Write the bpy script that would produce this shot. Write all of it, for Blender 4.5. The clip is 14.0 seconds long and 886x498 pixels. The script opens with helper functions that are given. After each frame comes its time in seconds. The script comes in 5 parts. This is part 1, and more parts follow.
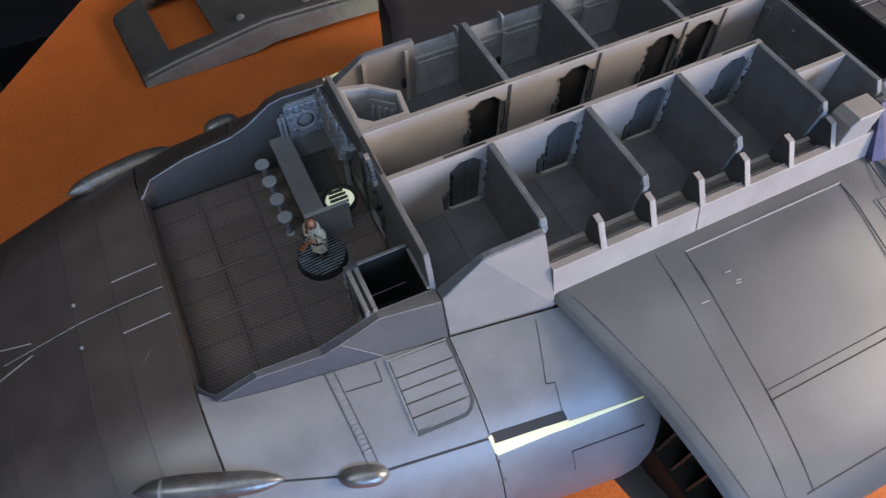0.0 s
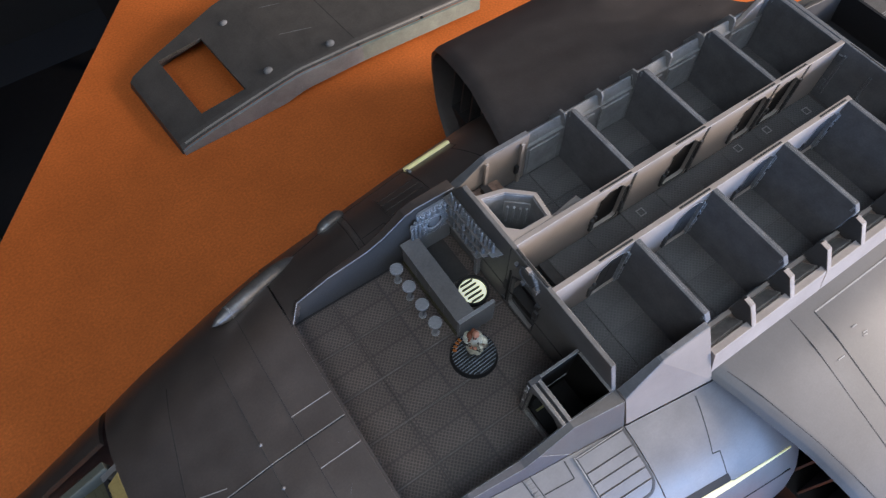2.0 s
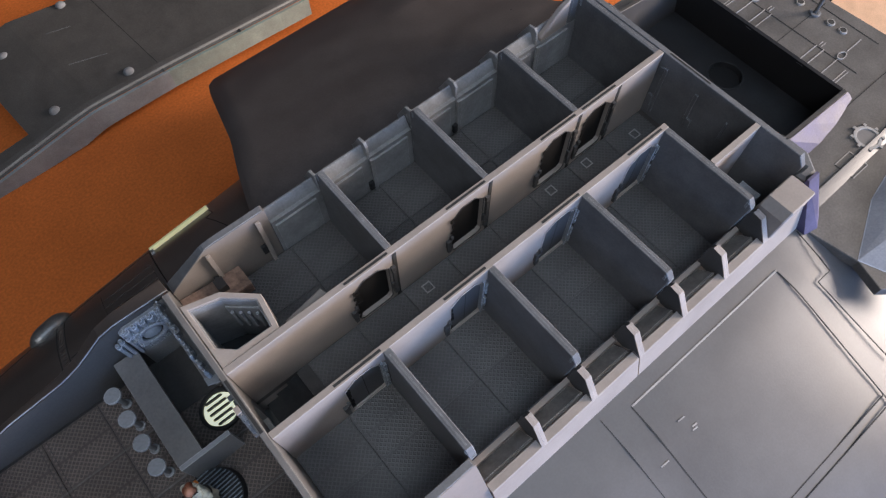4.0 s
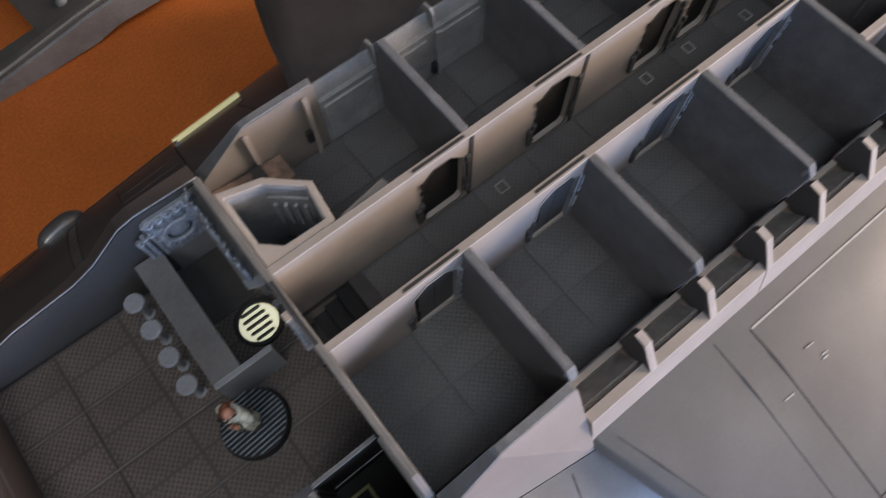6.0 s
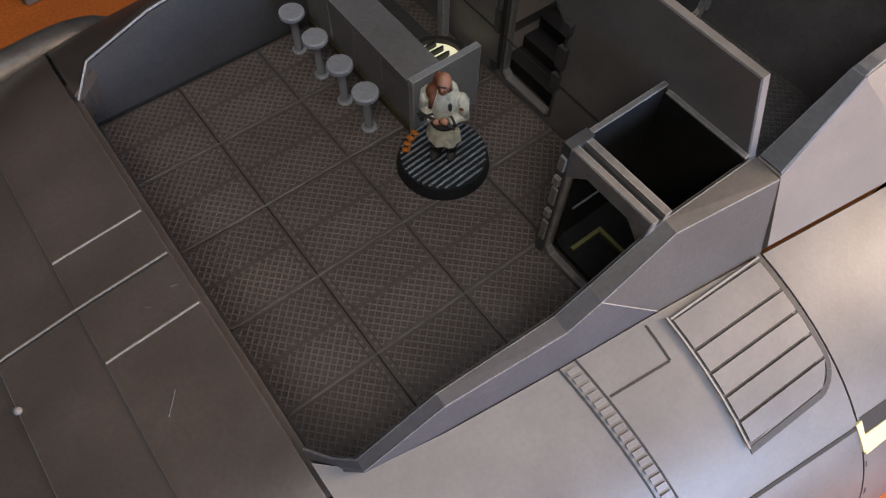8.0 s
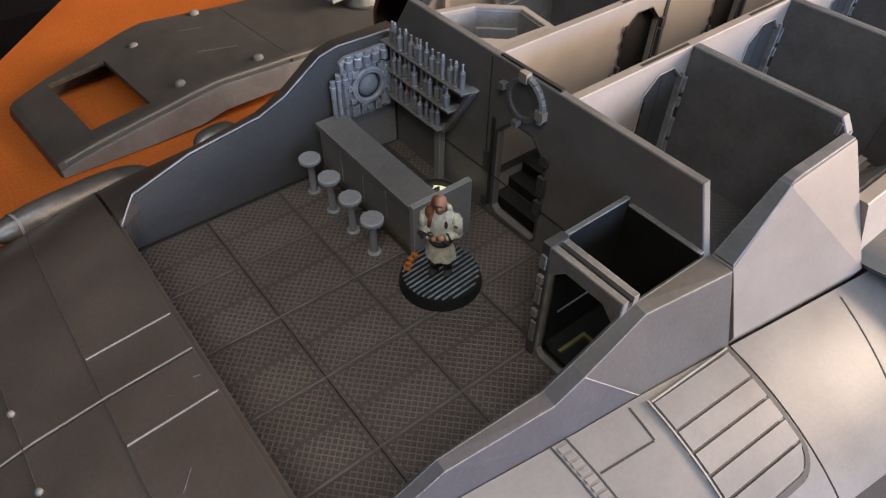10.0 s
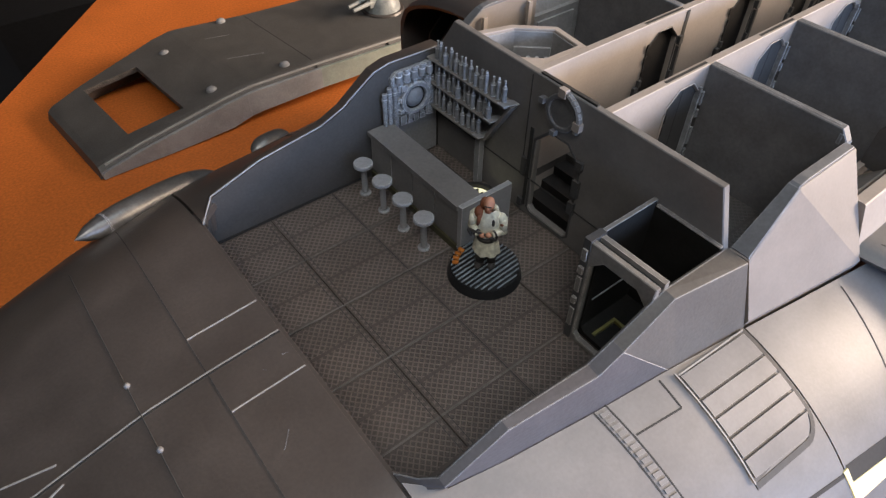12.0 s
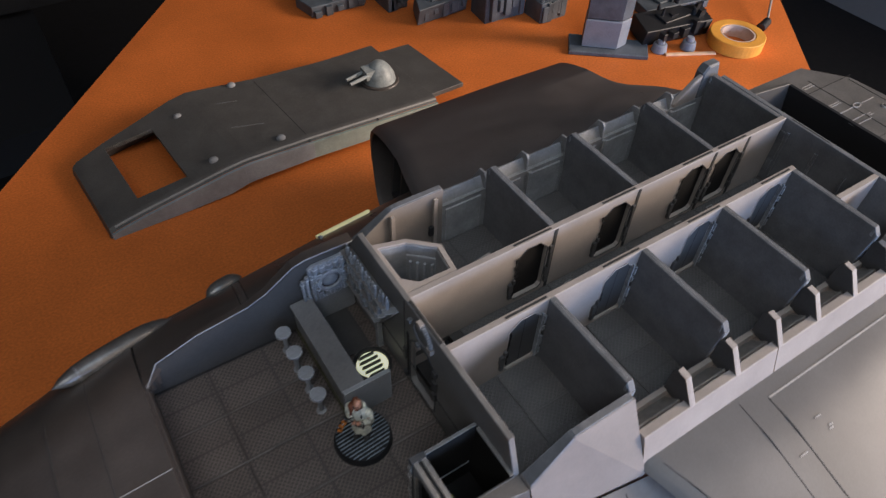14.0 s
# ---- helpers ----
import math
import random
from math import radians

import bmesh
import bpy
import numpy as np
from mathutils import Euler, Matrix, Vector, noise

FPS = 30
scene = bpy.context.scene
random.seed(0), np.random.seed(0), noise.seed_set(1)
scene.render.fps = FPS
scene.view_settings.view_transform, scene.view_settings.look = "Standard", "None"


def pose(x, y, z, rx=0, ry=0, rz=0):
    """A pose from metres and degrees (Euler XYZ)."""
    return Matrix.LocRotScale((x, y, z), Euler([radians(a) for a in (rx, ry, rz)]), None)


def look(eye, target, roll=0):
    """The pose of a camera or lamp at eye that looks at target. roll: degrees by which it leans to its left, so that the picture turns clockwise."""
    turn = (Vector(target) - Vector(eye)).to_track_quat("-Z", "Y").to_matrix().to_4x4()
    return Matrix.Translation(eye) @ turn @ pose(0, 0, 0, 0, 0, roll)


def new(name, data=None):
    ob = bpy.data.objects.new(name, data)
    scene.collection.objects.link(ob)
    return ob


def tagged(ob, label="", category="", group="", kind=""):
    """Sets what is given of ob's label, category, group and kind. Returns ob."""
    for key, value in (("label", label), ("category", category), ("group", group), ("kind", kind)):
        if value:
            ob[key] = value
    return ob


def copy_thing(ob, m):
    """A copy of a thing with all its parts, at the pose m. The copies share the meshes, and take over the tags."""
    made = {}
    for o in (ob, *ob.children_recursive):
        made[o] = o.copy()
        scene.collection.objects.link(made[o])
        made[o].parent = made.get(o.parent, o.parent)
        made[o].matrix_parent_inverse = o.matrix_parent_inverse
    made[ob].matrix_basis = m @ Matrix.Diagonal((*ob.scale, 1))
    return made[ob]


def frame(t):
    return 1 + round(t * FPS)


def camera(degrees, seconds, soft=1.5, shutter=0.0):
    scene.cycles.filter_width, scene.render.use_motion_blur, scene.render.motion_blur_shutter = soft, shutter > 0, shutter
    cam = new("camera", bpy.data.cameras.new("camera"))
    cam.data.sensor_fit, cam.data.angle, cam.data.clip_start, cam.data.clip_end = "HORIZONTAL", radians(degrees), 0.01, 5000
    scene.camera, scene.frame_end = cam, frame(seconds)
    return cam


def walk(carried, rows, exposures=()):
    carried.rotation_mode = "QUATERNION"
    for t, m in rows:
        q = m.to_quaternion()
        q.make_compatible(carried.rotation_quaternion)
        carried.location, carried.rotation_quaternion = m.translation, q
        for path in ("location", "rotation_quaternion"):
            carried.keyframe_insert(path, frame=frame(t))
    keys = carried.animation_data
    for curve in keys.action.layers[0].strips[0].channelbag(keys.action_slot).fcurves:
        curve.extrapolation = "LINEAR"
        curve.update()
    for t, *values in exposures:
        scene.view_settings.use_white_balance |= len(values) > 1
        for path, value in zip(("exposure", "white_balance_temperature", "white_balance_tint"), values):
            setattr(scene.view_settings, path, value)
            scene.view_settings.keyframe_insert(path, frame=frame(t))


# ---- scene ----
cam = camera(67.92, 14.0, soft=1.3, shutter=0.2)
# seconds, eye in metres, then yaw to the left of +y, pitch up and roll in degrees
PATH = [
    (0.0, -0.06661, -0.22050, 0.49920, -25.899, -57.296, 0.039),
    (0.5, -0.11543, -0.20147, 0.53316, -27.297, -59.564, -0.597),
    (1.0, -0.13976, -0.16931, 0.54122, -29.886, -60.495, -0.235),
    (1.5, -0.15836, -0.12383, 0.53826, -33.091, -60.955, 0.699),
    (2.0, -0.13455, -0.10894, 0.55785, -34.321, -61.218, 0.058),
    (2.5, -0.08920, -0.11401, 0.55354, -36.893, -61.527, 0.202),
    (3.0, -0.04118, -0.10570, 0.54269, -38.583, -61.798, -0.547),
    (3.5, 0.00222, -0.10113, 0.52433, -39.480, -62.880, -0.701),
    (3.7, 0.01763, -0.10423, 0.51714, -39.874, -63.137, -0.344),
    (5.8, 0.02700, -0.08300, 0.46800, -38.149, -67.342, -1.2),
    (6.0, 0.00000, -0.08300, 0.45200, -37.484, -68.102, -1.2),
    (6.5, -0.05100, -0.09500, 0.42200, -35.058, -67.097, -3.0),
    (7.0, -0.11600, -0.07900, 0.36500, -38.790, -65.686, 1.3),
    (7.2, -0.12000, -0.08300, 0.34200, -39.116, -64.466, 1.9),
    (9.3, -0.13425, -0.12410, 0.34172, -37.875, -48.985, -0.147),
    (9.5, -0.14516, -0.11960, 0.35110, -37.851, -46.153, -0.031),
    (10.0, -0.13995, -0.13007, 0.34575, -38.749, -45.203, 1.078),
    (10.5, -0.14873, -0.13092, 0.35552, -38.630, -45.201, 0.678),
    (11.0, -0.15485, -0.12757, 0.35749, -38.557, -45.278, 0.521),
    (11.5, -0.16157, -0.12748, 0.35922, -38.656, -45.160, 0.713),
    (12.0, -0.16707, -0.13595, 0.36463, -38.740, -45.213, 1.046),
    (12.5, -0.14892, -0.15858, 0.36353, -38.949, -45.248, 1.143),
    (13.0, -0.17440, -0.19254, 0.40372, -38.647, -45.679, 0.658),
    (13.5, -0.16624, -0.18903, 0.49618, -36.449, -46.206, 0.662),
    (14.0, -0.09621, -0.15229, 0.48590, -34.222, -47.931, 2.293),
]


def carried_pose(x, y, z, yaw, pitch, roll):
    """Turned to the left by yaw, looking up by pitch, leaning by roll."""
    return pose(x, y, z, 0, 0, yaw) @ pose(0, 0, 0, 90 + pitch) @ pose(0, 0, 0, 0, 0, roll)


walk(cam, [(t, carried_pose(*row)) for t, *row in PATH],
     [(0.0, -0.28, 5570, 3), (0.5, -0.24, 5870, 3), (1.5, -0.12, 5700, 4), (2.0, 0.05, 5650, 5), (3.5, -0.04, 5650, 6), (6.0, -0.18, 6200, 8), (7.2, -0.12, 6750, 10), (9.3, 0.18, 6900, 8), (11.5, 0.26, 6600, 6), (12.0, 0.3, 6600, 6),
      (12.5, 0.02, 6450, 6), (13.5, -0.12, 6350, 6), (14.0, -0.3, 6000, 6)])
# ---- light ----
world = bpy.data.worlds.new("world")
scene.world = world
world.use_nodes = True
world.node_tree.nodes["Background"].inputs[0].default_value = (0.35, 0.42, 0.55, 1)
world.node_tree.nodes["Background"].inputs[1].default_value = 0.06


def area_lamp(name, place, facing, sx, sy, watts, colour):
    data = bpy.data.lights.new(name, "AREA")
    data.shape, data.size, data.size_y, data.energy, data.color = "RECTANGLE", sx, sy, watts, colour
    ob = new(name, data)
    ob.matrix_world = look(place, tuple(p + f for p, f in zip(place, facing)))
    return ob


# unseen lamps matched to the shading, in added window openings and ceiling fittings
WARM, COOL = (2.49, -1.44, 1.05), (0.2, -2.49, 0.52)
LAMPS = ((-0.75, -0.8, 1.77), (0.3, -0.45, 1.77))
area_lamp("warm_added_lamp", WARM, (-1, 0, 0), 1.2, 1.1, 215, (1.0, 0.77, 0.61))
area_lamp("cool_added_lamp", COOL, (0, 1, 0), 1.36, 0.8, 70, (0.44, 0.61, 1.0))
area_lamp("overhead_added_lamp", LAMPS[0], (0.001, 0, -1), 0.8, 0.8, 11.5, (1.0, 0.96, 0.92))
area_lamp("overhead_added_lamp", LAMPS[1], (0.001, 0, -1), 0.8, 0.8, 4.5, (0.72, 0.86, 1.0))

# ---- materials ----


def node(nt, kind, **kw):
    n = nt.nodes.new(kind)
    for k, v in kw.items():
        n.inputs[k].default_value = v
    return n


def material(name, colour, rough=0.6, metal=0.0, grain=0.12, stain=0.15, bump=0.15, grain_size=0.0012, stain_size=0.02, spec=0.4, layers=0.0, wear=0.0):
    """A painted print: base colour with fine grain and broad stains, fine relief, and faint print layers where layers > 0."""
    m = bpy.data.materials.new(name)
    m.use_nodes = True
    nt = m.node_tree
    b = nt.nodes["Principled BSDF"]
    b.inputs["Roughness"].default_value, b.inputs["Metallic"].default_value = rough, metal
    b.inputs["Specular IOR Level"].default_value = spec
    co = nt.nodes.new("ShaderNodeTexCoord")
    fine = node(nt, "ShaderNodeTexNoise", Scale=1 / grain_size, Detail=3.0)
    wide = node(nt, "ShaderNodeTexNoise", Scale=1 / stain_size, Detail=4.0, Roughness=0.6)
    info = nt.nodes.new("ShaderNodeObjectInfo")
    for n in (fine, wide):
        nt.links.new(co.outputs["Object"], n.inputs["Vector"])
    parts = []
    for src, amount in ((fine.outputs["Fac"], grain), (wide.outputs["Fac"], stain), (info.outputs["Random"], 0.06)):
        r = nt.nodes.new("ShaderNodeMapRange")
        r.inputs["From Min"].default_value, r.inputs["From Max"].default_value = 0.25, 0.75
        r.inputs["To Min"].default_value, r.inputs["To Max"].default_value = 1 - amount, 1 + amount
        nt.links.new(src, r.inputs["Value"])
        parts.append(r.outputs["Result"])
    mul = nt.nodes.new("ShaderNodeMath")
    mul.operation = "MULTIPLY"
    nt.links.new(parts[0], mul.inputs[0]), nt.links.new(parts[1], mul.inputs[1])
    mul2 = nt.nodes.new("ShaderNodeMath")
    mul2.operation = "MULTIPLY"
    nt.links.new(mul.outputs[0], mul2.inputs[0]), nt.links.new(parts[2], mul2.inputs[1])
    mix = nt.nodes.new("ShaderNodeVectorMath")
    mix.operation = "SCALE"
    mix.inputs[0].default_value = colour
    shade = mul2.outputs[0]
    if wear:
        # dry-brushed, worn edges
        bev, geo, dot = nt.nodes.new("ShaderNodeBevel"), nt.nodes.new("ShaderNodeNewGeometry"), nt.nodes.new("ShaderNodeVectorMath")
        bev.samples, dot.operation = 4, "DOT_PRODUCT"
        bev.inputs["Radius"].default_value = 0.0005
        nt.links.new(bev.outputs["Normal"], dot.inputs[0]), nt.links.new(geo.outputs["Normal"], dot.inputs[1])
        edge, spots = nt.nodes.new("ShaderNodeMapRange"), nt.nodes.new("ShaderNodeMath")
        edge.inputs["From Min"].default_value, edge.inputs["From Max"].default_value = 0.99, 0.8
        nt.links.new(dot.outputs["Value"], edge.inputs["Value"])
        patchy = node(nt, "ShaderNodeTexNoise", Scale=1 / 0.005, Detail=3.0)
        nt.links.new(co.outputs["Object"], patchy.inputs["Vector"])
        spots.operation = "MULTIPLY"
        nt.links.new(edge.outputs["Result"], spots.inputs[0]), nt.links.new(patchy.outputs["Fac"], spots.inputs[1])
        gain, worn = nt.nodes.new("ShaderNodeMath"), nt.nodes.new("ShaderNodeMath")
        gain.operation, worn.operation = "MULTIPLY_ADD", "MULTIPLY"
        gain.inputs[1].default_value, gain.inputs[2].default_value = 2 * wear, 1.0
        nt.links.new(spots.outputs[0], gain.inputs[0]), nt.links.new(gain.outputs[0], worn.inputs[0]), nt.links.new(shade, worn.inputs[1])
        shade = worn.outputs[0]
    nt.links.new(shade, mix.inputs["Scale"])
    nt.links.new(mix.outputs[0], b.inputs["Base Color"])
    rr = nt.nodes.new("ShaderNodeMapRange")
    rr.inputs["To Min"].default_value, rr.inputs["To Max"].default_value = max(0.05, rough - 0.1), min(1, rough + 0.1)
    nt.links.new(wide.outputs["Fac"], rr.inputs["Value"]), nt.links.new(rr.outputs["Result"], b.inputs["Roughness"])
    bp = nt.nodes.new("ShaderNodeBump")
    bp.inputs["Strength"].default_value, bp.inputs["Distance"].default_value = bump, 0.0004
    height = fine.outputs["Fac"]
    if layers:
        w = node(nt, "ShaderNodeTexWave", Scale=1 / 0.0042, Distortion=0.4)
        w.bands_direction = "Z"
        nt.links.new(co.outputs["Object"], w.inputs["Vector"])
        add = nt.nodes.new("ShaderNodeMath")
        add.operation = "MULTIPLY_ADD"
        add.inputs[1].default_value = layers
        nt.links.new(w.outputs["Fac"], add.inputs[0]), nt.links.new(fine.outputs["Fac"], add.inputs[2])
        height = add.outputs[0]
    nt.links.new(height, bp.inputs["Height"]), nt.links.new(bp.outputs["Normal"], b.inputs["Normal"])
    return m


def glow(name, colour, strength):
    m = bpy.data.materials.new(name)
    m.use_nodes = True
    b = m.node_tree.nodes["Principled BSDF"]
    b.inputs["Base Color"].default_value = (*colour, 1)
    b.inputs["Emission Color"].default_value, b.inputs["Emission Strength"].default_value = (*colour, 1), strength
    return m


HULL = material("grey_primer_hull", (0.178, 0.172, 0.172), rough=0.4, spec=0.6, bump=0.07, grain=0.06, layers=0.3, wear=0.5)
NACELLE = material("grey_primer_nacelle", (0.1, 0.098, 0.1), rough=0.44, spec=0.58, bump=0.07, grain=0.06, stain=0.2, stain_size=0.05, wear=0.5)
# the hull's primer, darkened for shade on the flat top and far side
DECK = material("shaded_primer_deck", (0.064, 0.053, 0.0475), rough=0.37, spec=1.0, grain=0.14, stain=0.2, wear=0.8)
ROOF = material("grey_primer_roof", (0.085, 0.081, 0.078), rough=0.48, grain=0.18, stain=0.22, wear=1.2)
STERN = material("warm_grey_primer_stern", (0.122, 0.116, 0.11), rough=0.45, grain=0.16, stain=0.25, wear=1.0)
# the far nacelle's shade is put into this darker, browner copy
FARNAC = material("shaded_brown_primer_nacelle", (0.082, 0.072, 0.07), rough=0.5, grain=0.1, stain=0.2)
RECESS = material("grey_vent_recess", (0.075, 0.073, 0.072), rough=0.6)
RIM = material("dark_grey_vent_rim", (0.05, 0.05, 0.05), rough=0.6)
WALL = material("warm_light_grey_wall_print", (0.315, 0.28, 0.256), rough=0.58, grain=0.05, stain=0.12, bump=0.1, wear=0.35)
DIVIDER = material("mid_grey_divider_print", (0.127, 0.131, 0.14), rough=0.58, stain=0.24, stain_size=0.012, wear=1.3)
FLOOR = material("dark_grey_floor_print", (0.062, 0.057, 0.054), rough=0.5, stain=0.35, stain_size=0.015, wear=0.6)
GAP = material("dark_joint", (0.03, 0.03, 0.03), rough=0.8)
BAYMAT = material("near_black_bay_paint", (0.026, 0.027, 0.03), rough=0.55, stain=0.3)
DARK = material("black_intake_paint", (0.02, 0.02, 0.022), rough=0.6)
BARMAT = material("blue_grey_bar_print", (0.25, 0.257, 0.272), rough=0.55, wear=1.2)
LINE = material("light_scribed_line", (0.33, 0.32, 0.31), rough=0.6)
GLOW = glow("pale_yellow_light", (1.0, 0.95, 0.66), 0.6)
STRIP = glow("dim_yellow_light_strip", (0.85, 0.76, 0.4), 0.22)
BRASS = material("dull_yellow_window_light", (0.55, 0.42, 0.16), rough=0.35, metal=0.3)
TABLE = material("orange_wood_laminate", (0.54, 0.146, 0.031), rough=0.5, stain=0.16, stain_size=0.09, grain=0.2, grain_size=0.0024, bump=0.08, spec=0.2)
PAINT = material("pale_bounce_paint", (0.2, 0.195, 0.19), rough=0.9, grain=0.03, stain=0.04, grain_size=0.02, stain_size=0.6)
DOORBLACK = material("matt_black_doorway", (0.011, 0.0105, 0.0105), rough=0.85, spec=0.2, stain=0.3, stain_size=0.008)
JAMB = material("blue_lit_jamb", (0.19, 0.205, 0.225), rough=0.5, stain=0.4, stain_size=0.004, wear=1.2)
RAISED = material("warm_beige_raised_wall_print", (0.235, 0.208, 0.188), rough=0.55, grain=0.04, stain=0.12, bump=0.08, wear=0.3)
# shade inside the lift is put into this near-black
LIFTBLACK = material("near_black_lift_shade", (0.014, 0.0135, 0.013), rough=0.8, spec=0.15, stain=0.3, stain_size=0.01)
LINING = material("dark_grey_lounge_lining", (0.06, 0.057, 0.055), rough=0.55, stain=0.2, wear=0.5)
# lilac light on the stern fairings is put into this print colour
LILAC = material("lilac_lit_print", (0.075, 0.068, 0.135), rough=0.55, stain=0.3, stain_size=0.01, layers=0.3)
WALLGREY = material("mid_grey_side_wall_print", (0.09, 0.083, 0.077), rough=0.5, spec=0.5, layers=0.08, wear=0.4)
# a trace of lilac light is put into this side wall's grey
LILACGREY = material("lilac_lit_side_wall_print", (0.07, 0.066, 0.072), rough=0.5, spec=0.5, stain=0.22, layers=0.2, wear=0.4)
SKIRT = material("blue_lit_roof_side", (0.26, 0.272, 0.284), rough=0.5, spec=0.5, stain=0.25, wear=0.5)
GREENSKIRT = material("green_lit_roof_side", (0.25, 0.29, 0.26), rough=0.5, spec=0.5, stain=0.25, wear=0.5)
BULK = material("dark_brown_grey_bulkhead_print", (0.16, 0.154, 0.15), rough=0.5, spec=0.5, grain=0.07, stain=0.2, stain_size=0.015, wear=0.9)
# cool light on the far inner walls is put into this blue
INNER = material("blue_lit_inner_wall_print", (0.24, 0.245, 0.255), rough=0.55, stain=0.3, stain_size=0.012, wear=0.6)
# the doorway's inner darkness is put into the stairs' colour
STAIR = material("near_black_stair_print", (0.014, 0.0125, 0.012), rough=0.5, stain=0.5, stain_size=0.004, wear=0.8)
SEAM = material("lit_floor_seam", (0.16, 0.15, 0.14), rough=0.5, stain=0.5, stain_size=0.01)
FRAMEGREY = material("rubbed_grey_lift_frame", (0.185, 0.177, 0.168), rough=0.5, stain=0.3, stain_size=0.006, wear=1.7)
RUST = material("rust_brown_stained_print", (0.19, 0.13, 0.1), rough=0.6, stain=0.6, stain_size=0.004, wear=0.8)
BARTOP = material("grey_bar_top_print", (0.165, 0.162, 0.162), rough=0.5, stain=0.2, wear=0.9)
FRAME = material("dark_olive_grey_frame", (0.1, 0.104, 0.084), rough=0.55)
CHROME = material("bare_metal_pod", (0.18, 0.178, 0.175), rough=0.33, metal=0.65, stain=0.25, stain_size=0.006)
DOORGREY = material("dark_grey_door_greebles", (0.06, 0.06, 0.062), rough=0.55)
# the unlit room's darkness is put into this black
BLACK = material("black_room_shade", (0.004, 0.004, 0.0045), rough=0.9)
TAPE = material("yellow_masking_tape", (0.75, 0.35, 0.05), rough=0.6)
CARD = material("pale_tape_core", (0.55, 0.42, 0.35), rough=0.8)
PARTS = material("blue_grey_kit_parts", (0.2, 0.22, 0.26), rough=0.55, wear=0.6)
DARKPARTS = material("dark_blue_grey_kit_parts", (0.085, 0.1, 0.12), rough=0.5, stain=0.4, stain_size=0.02, wear=1.2)
TURRET = material("pale_grey_turret", (0.3, 0.32, 0.32), rough=0.4, stain=0.3, stain_size=0.006)
FACET = material("pale_blue_grey_facets", (0.3, 0.32, 0.37), rough=0.4, wear=0.8)
FABRIC = material("dark_grey_chair_fabric", (0.012, 0.0125, 0.014), rough=0.95, grain=0.3)
MACHINE = material("pale_blue_grey_machine_print", (0.23, 0.245, 0.27), rough=0.48, stain=0.35, stain_size=0.004, wear=2.2)
METAL = material("dull_window_frame", (0.5, 0.5, 0.48), rough=0.5)
SKIN = material("painted_skin", (0.5, 0.24, 0.15), rough=0.6)
COAT = material("painted_pale_coat", (0.62, 0.61, 0.5), rough=0.7, stain=0.4, stain_size=0.003, wear=0.5)
BROWN = material("painted_red_brown", (0.2, 0.07, 0.035), rough=0.7)
TROUSER = material("painted_dark_trousers", (0.045, 0.042, 0.04), rough=0.7)
HAZARD = material("painted_orange_hazard", (0.6, 0.2, 0.03), rough=0.6)
SLAT = material("drybrushed_blue_black", (0.15, 0.175, 0.2), rough=0.55, stain=0.5, stain_size=0.004, wear=1.5)
OLIVE = material("olive_inner_edge", (0.075, 0.07, 0.04), rough=0.5)
KERB = material("yellow_olive_kerb", (0.17, 0.155, 0.05), rough=0.5)
WOODSTICK = material("pale_wood_stick", (0.62, 0.41, 0.26), rough=0.7)
RUBBER = material("black_rubber", (0.015, 0.015, 0.016), rough=0.5)

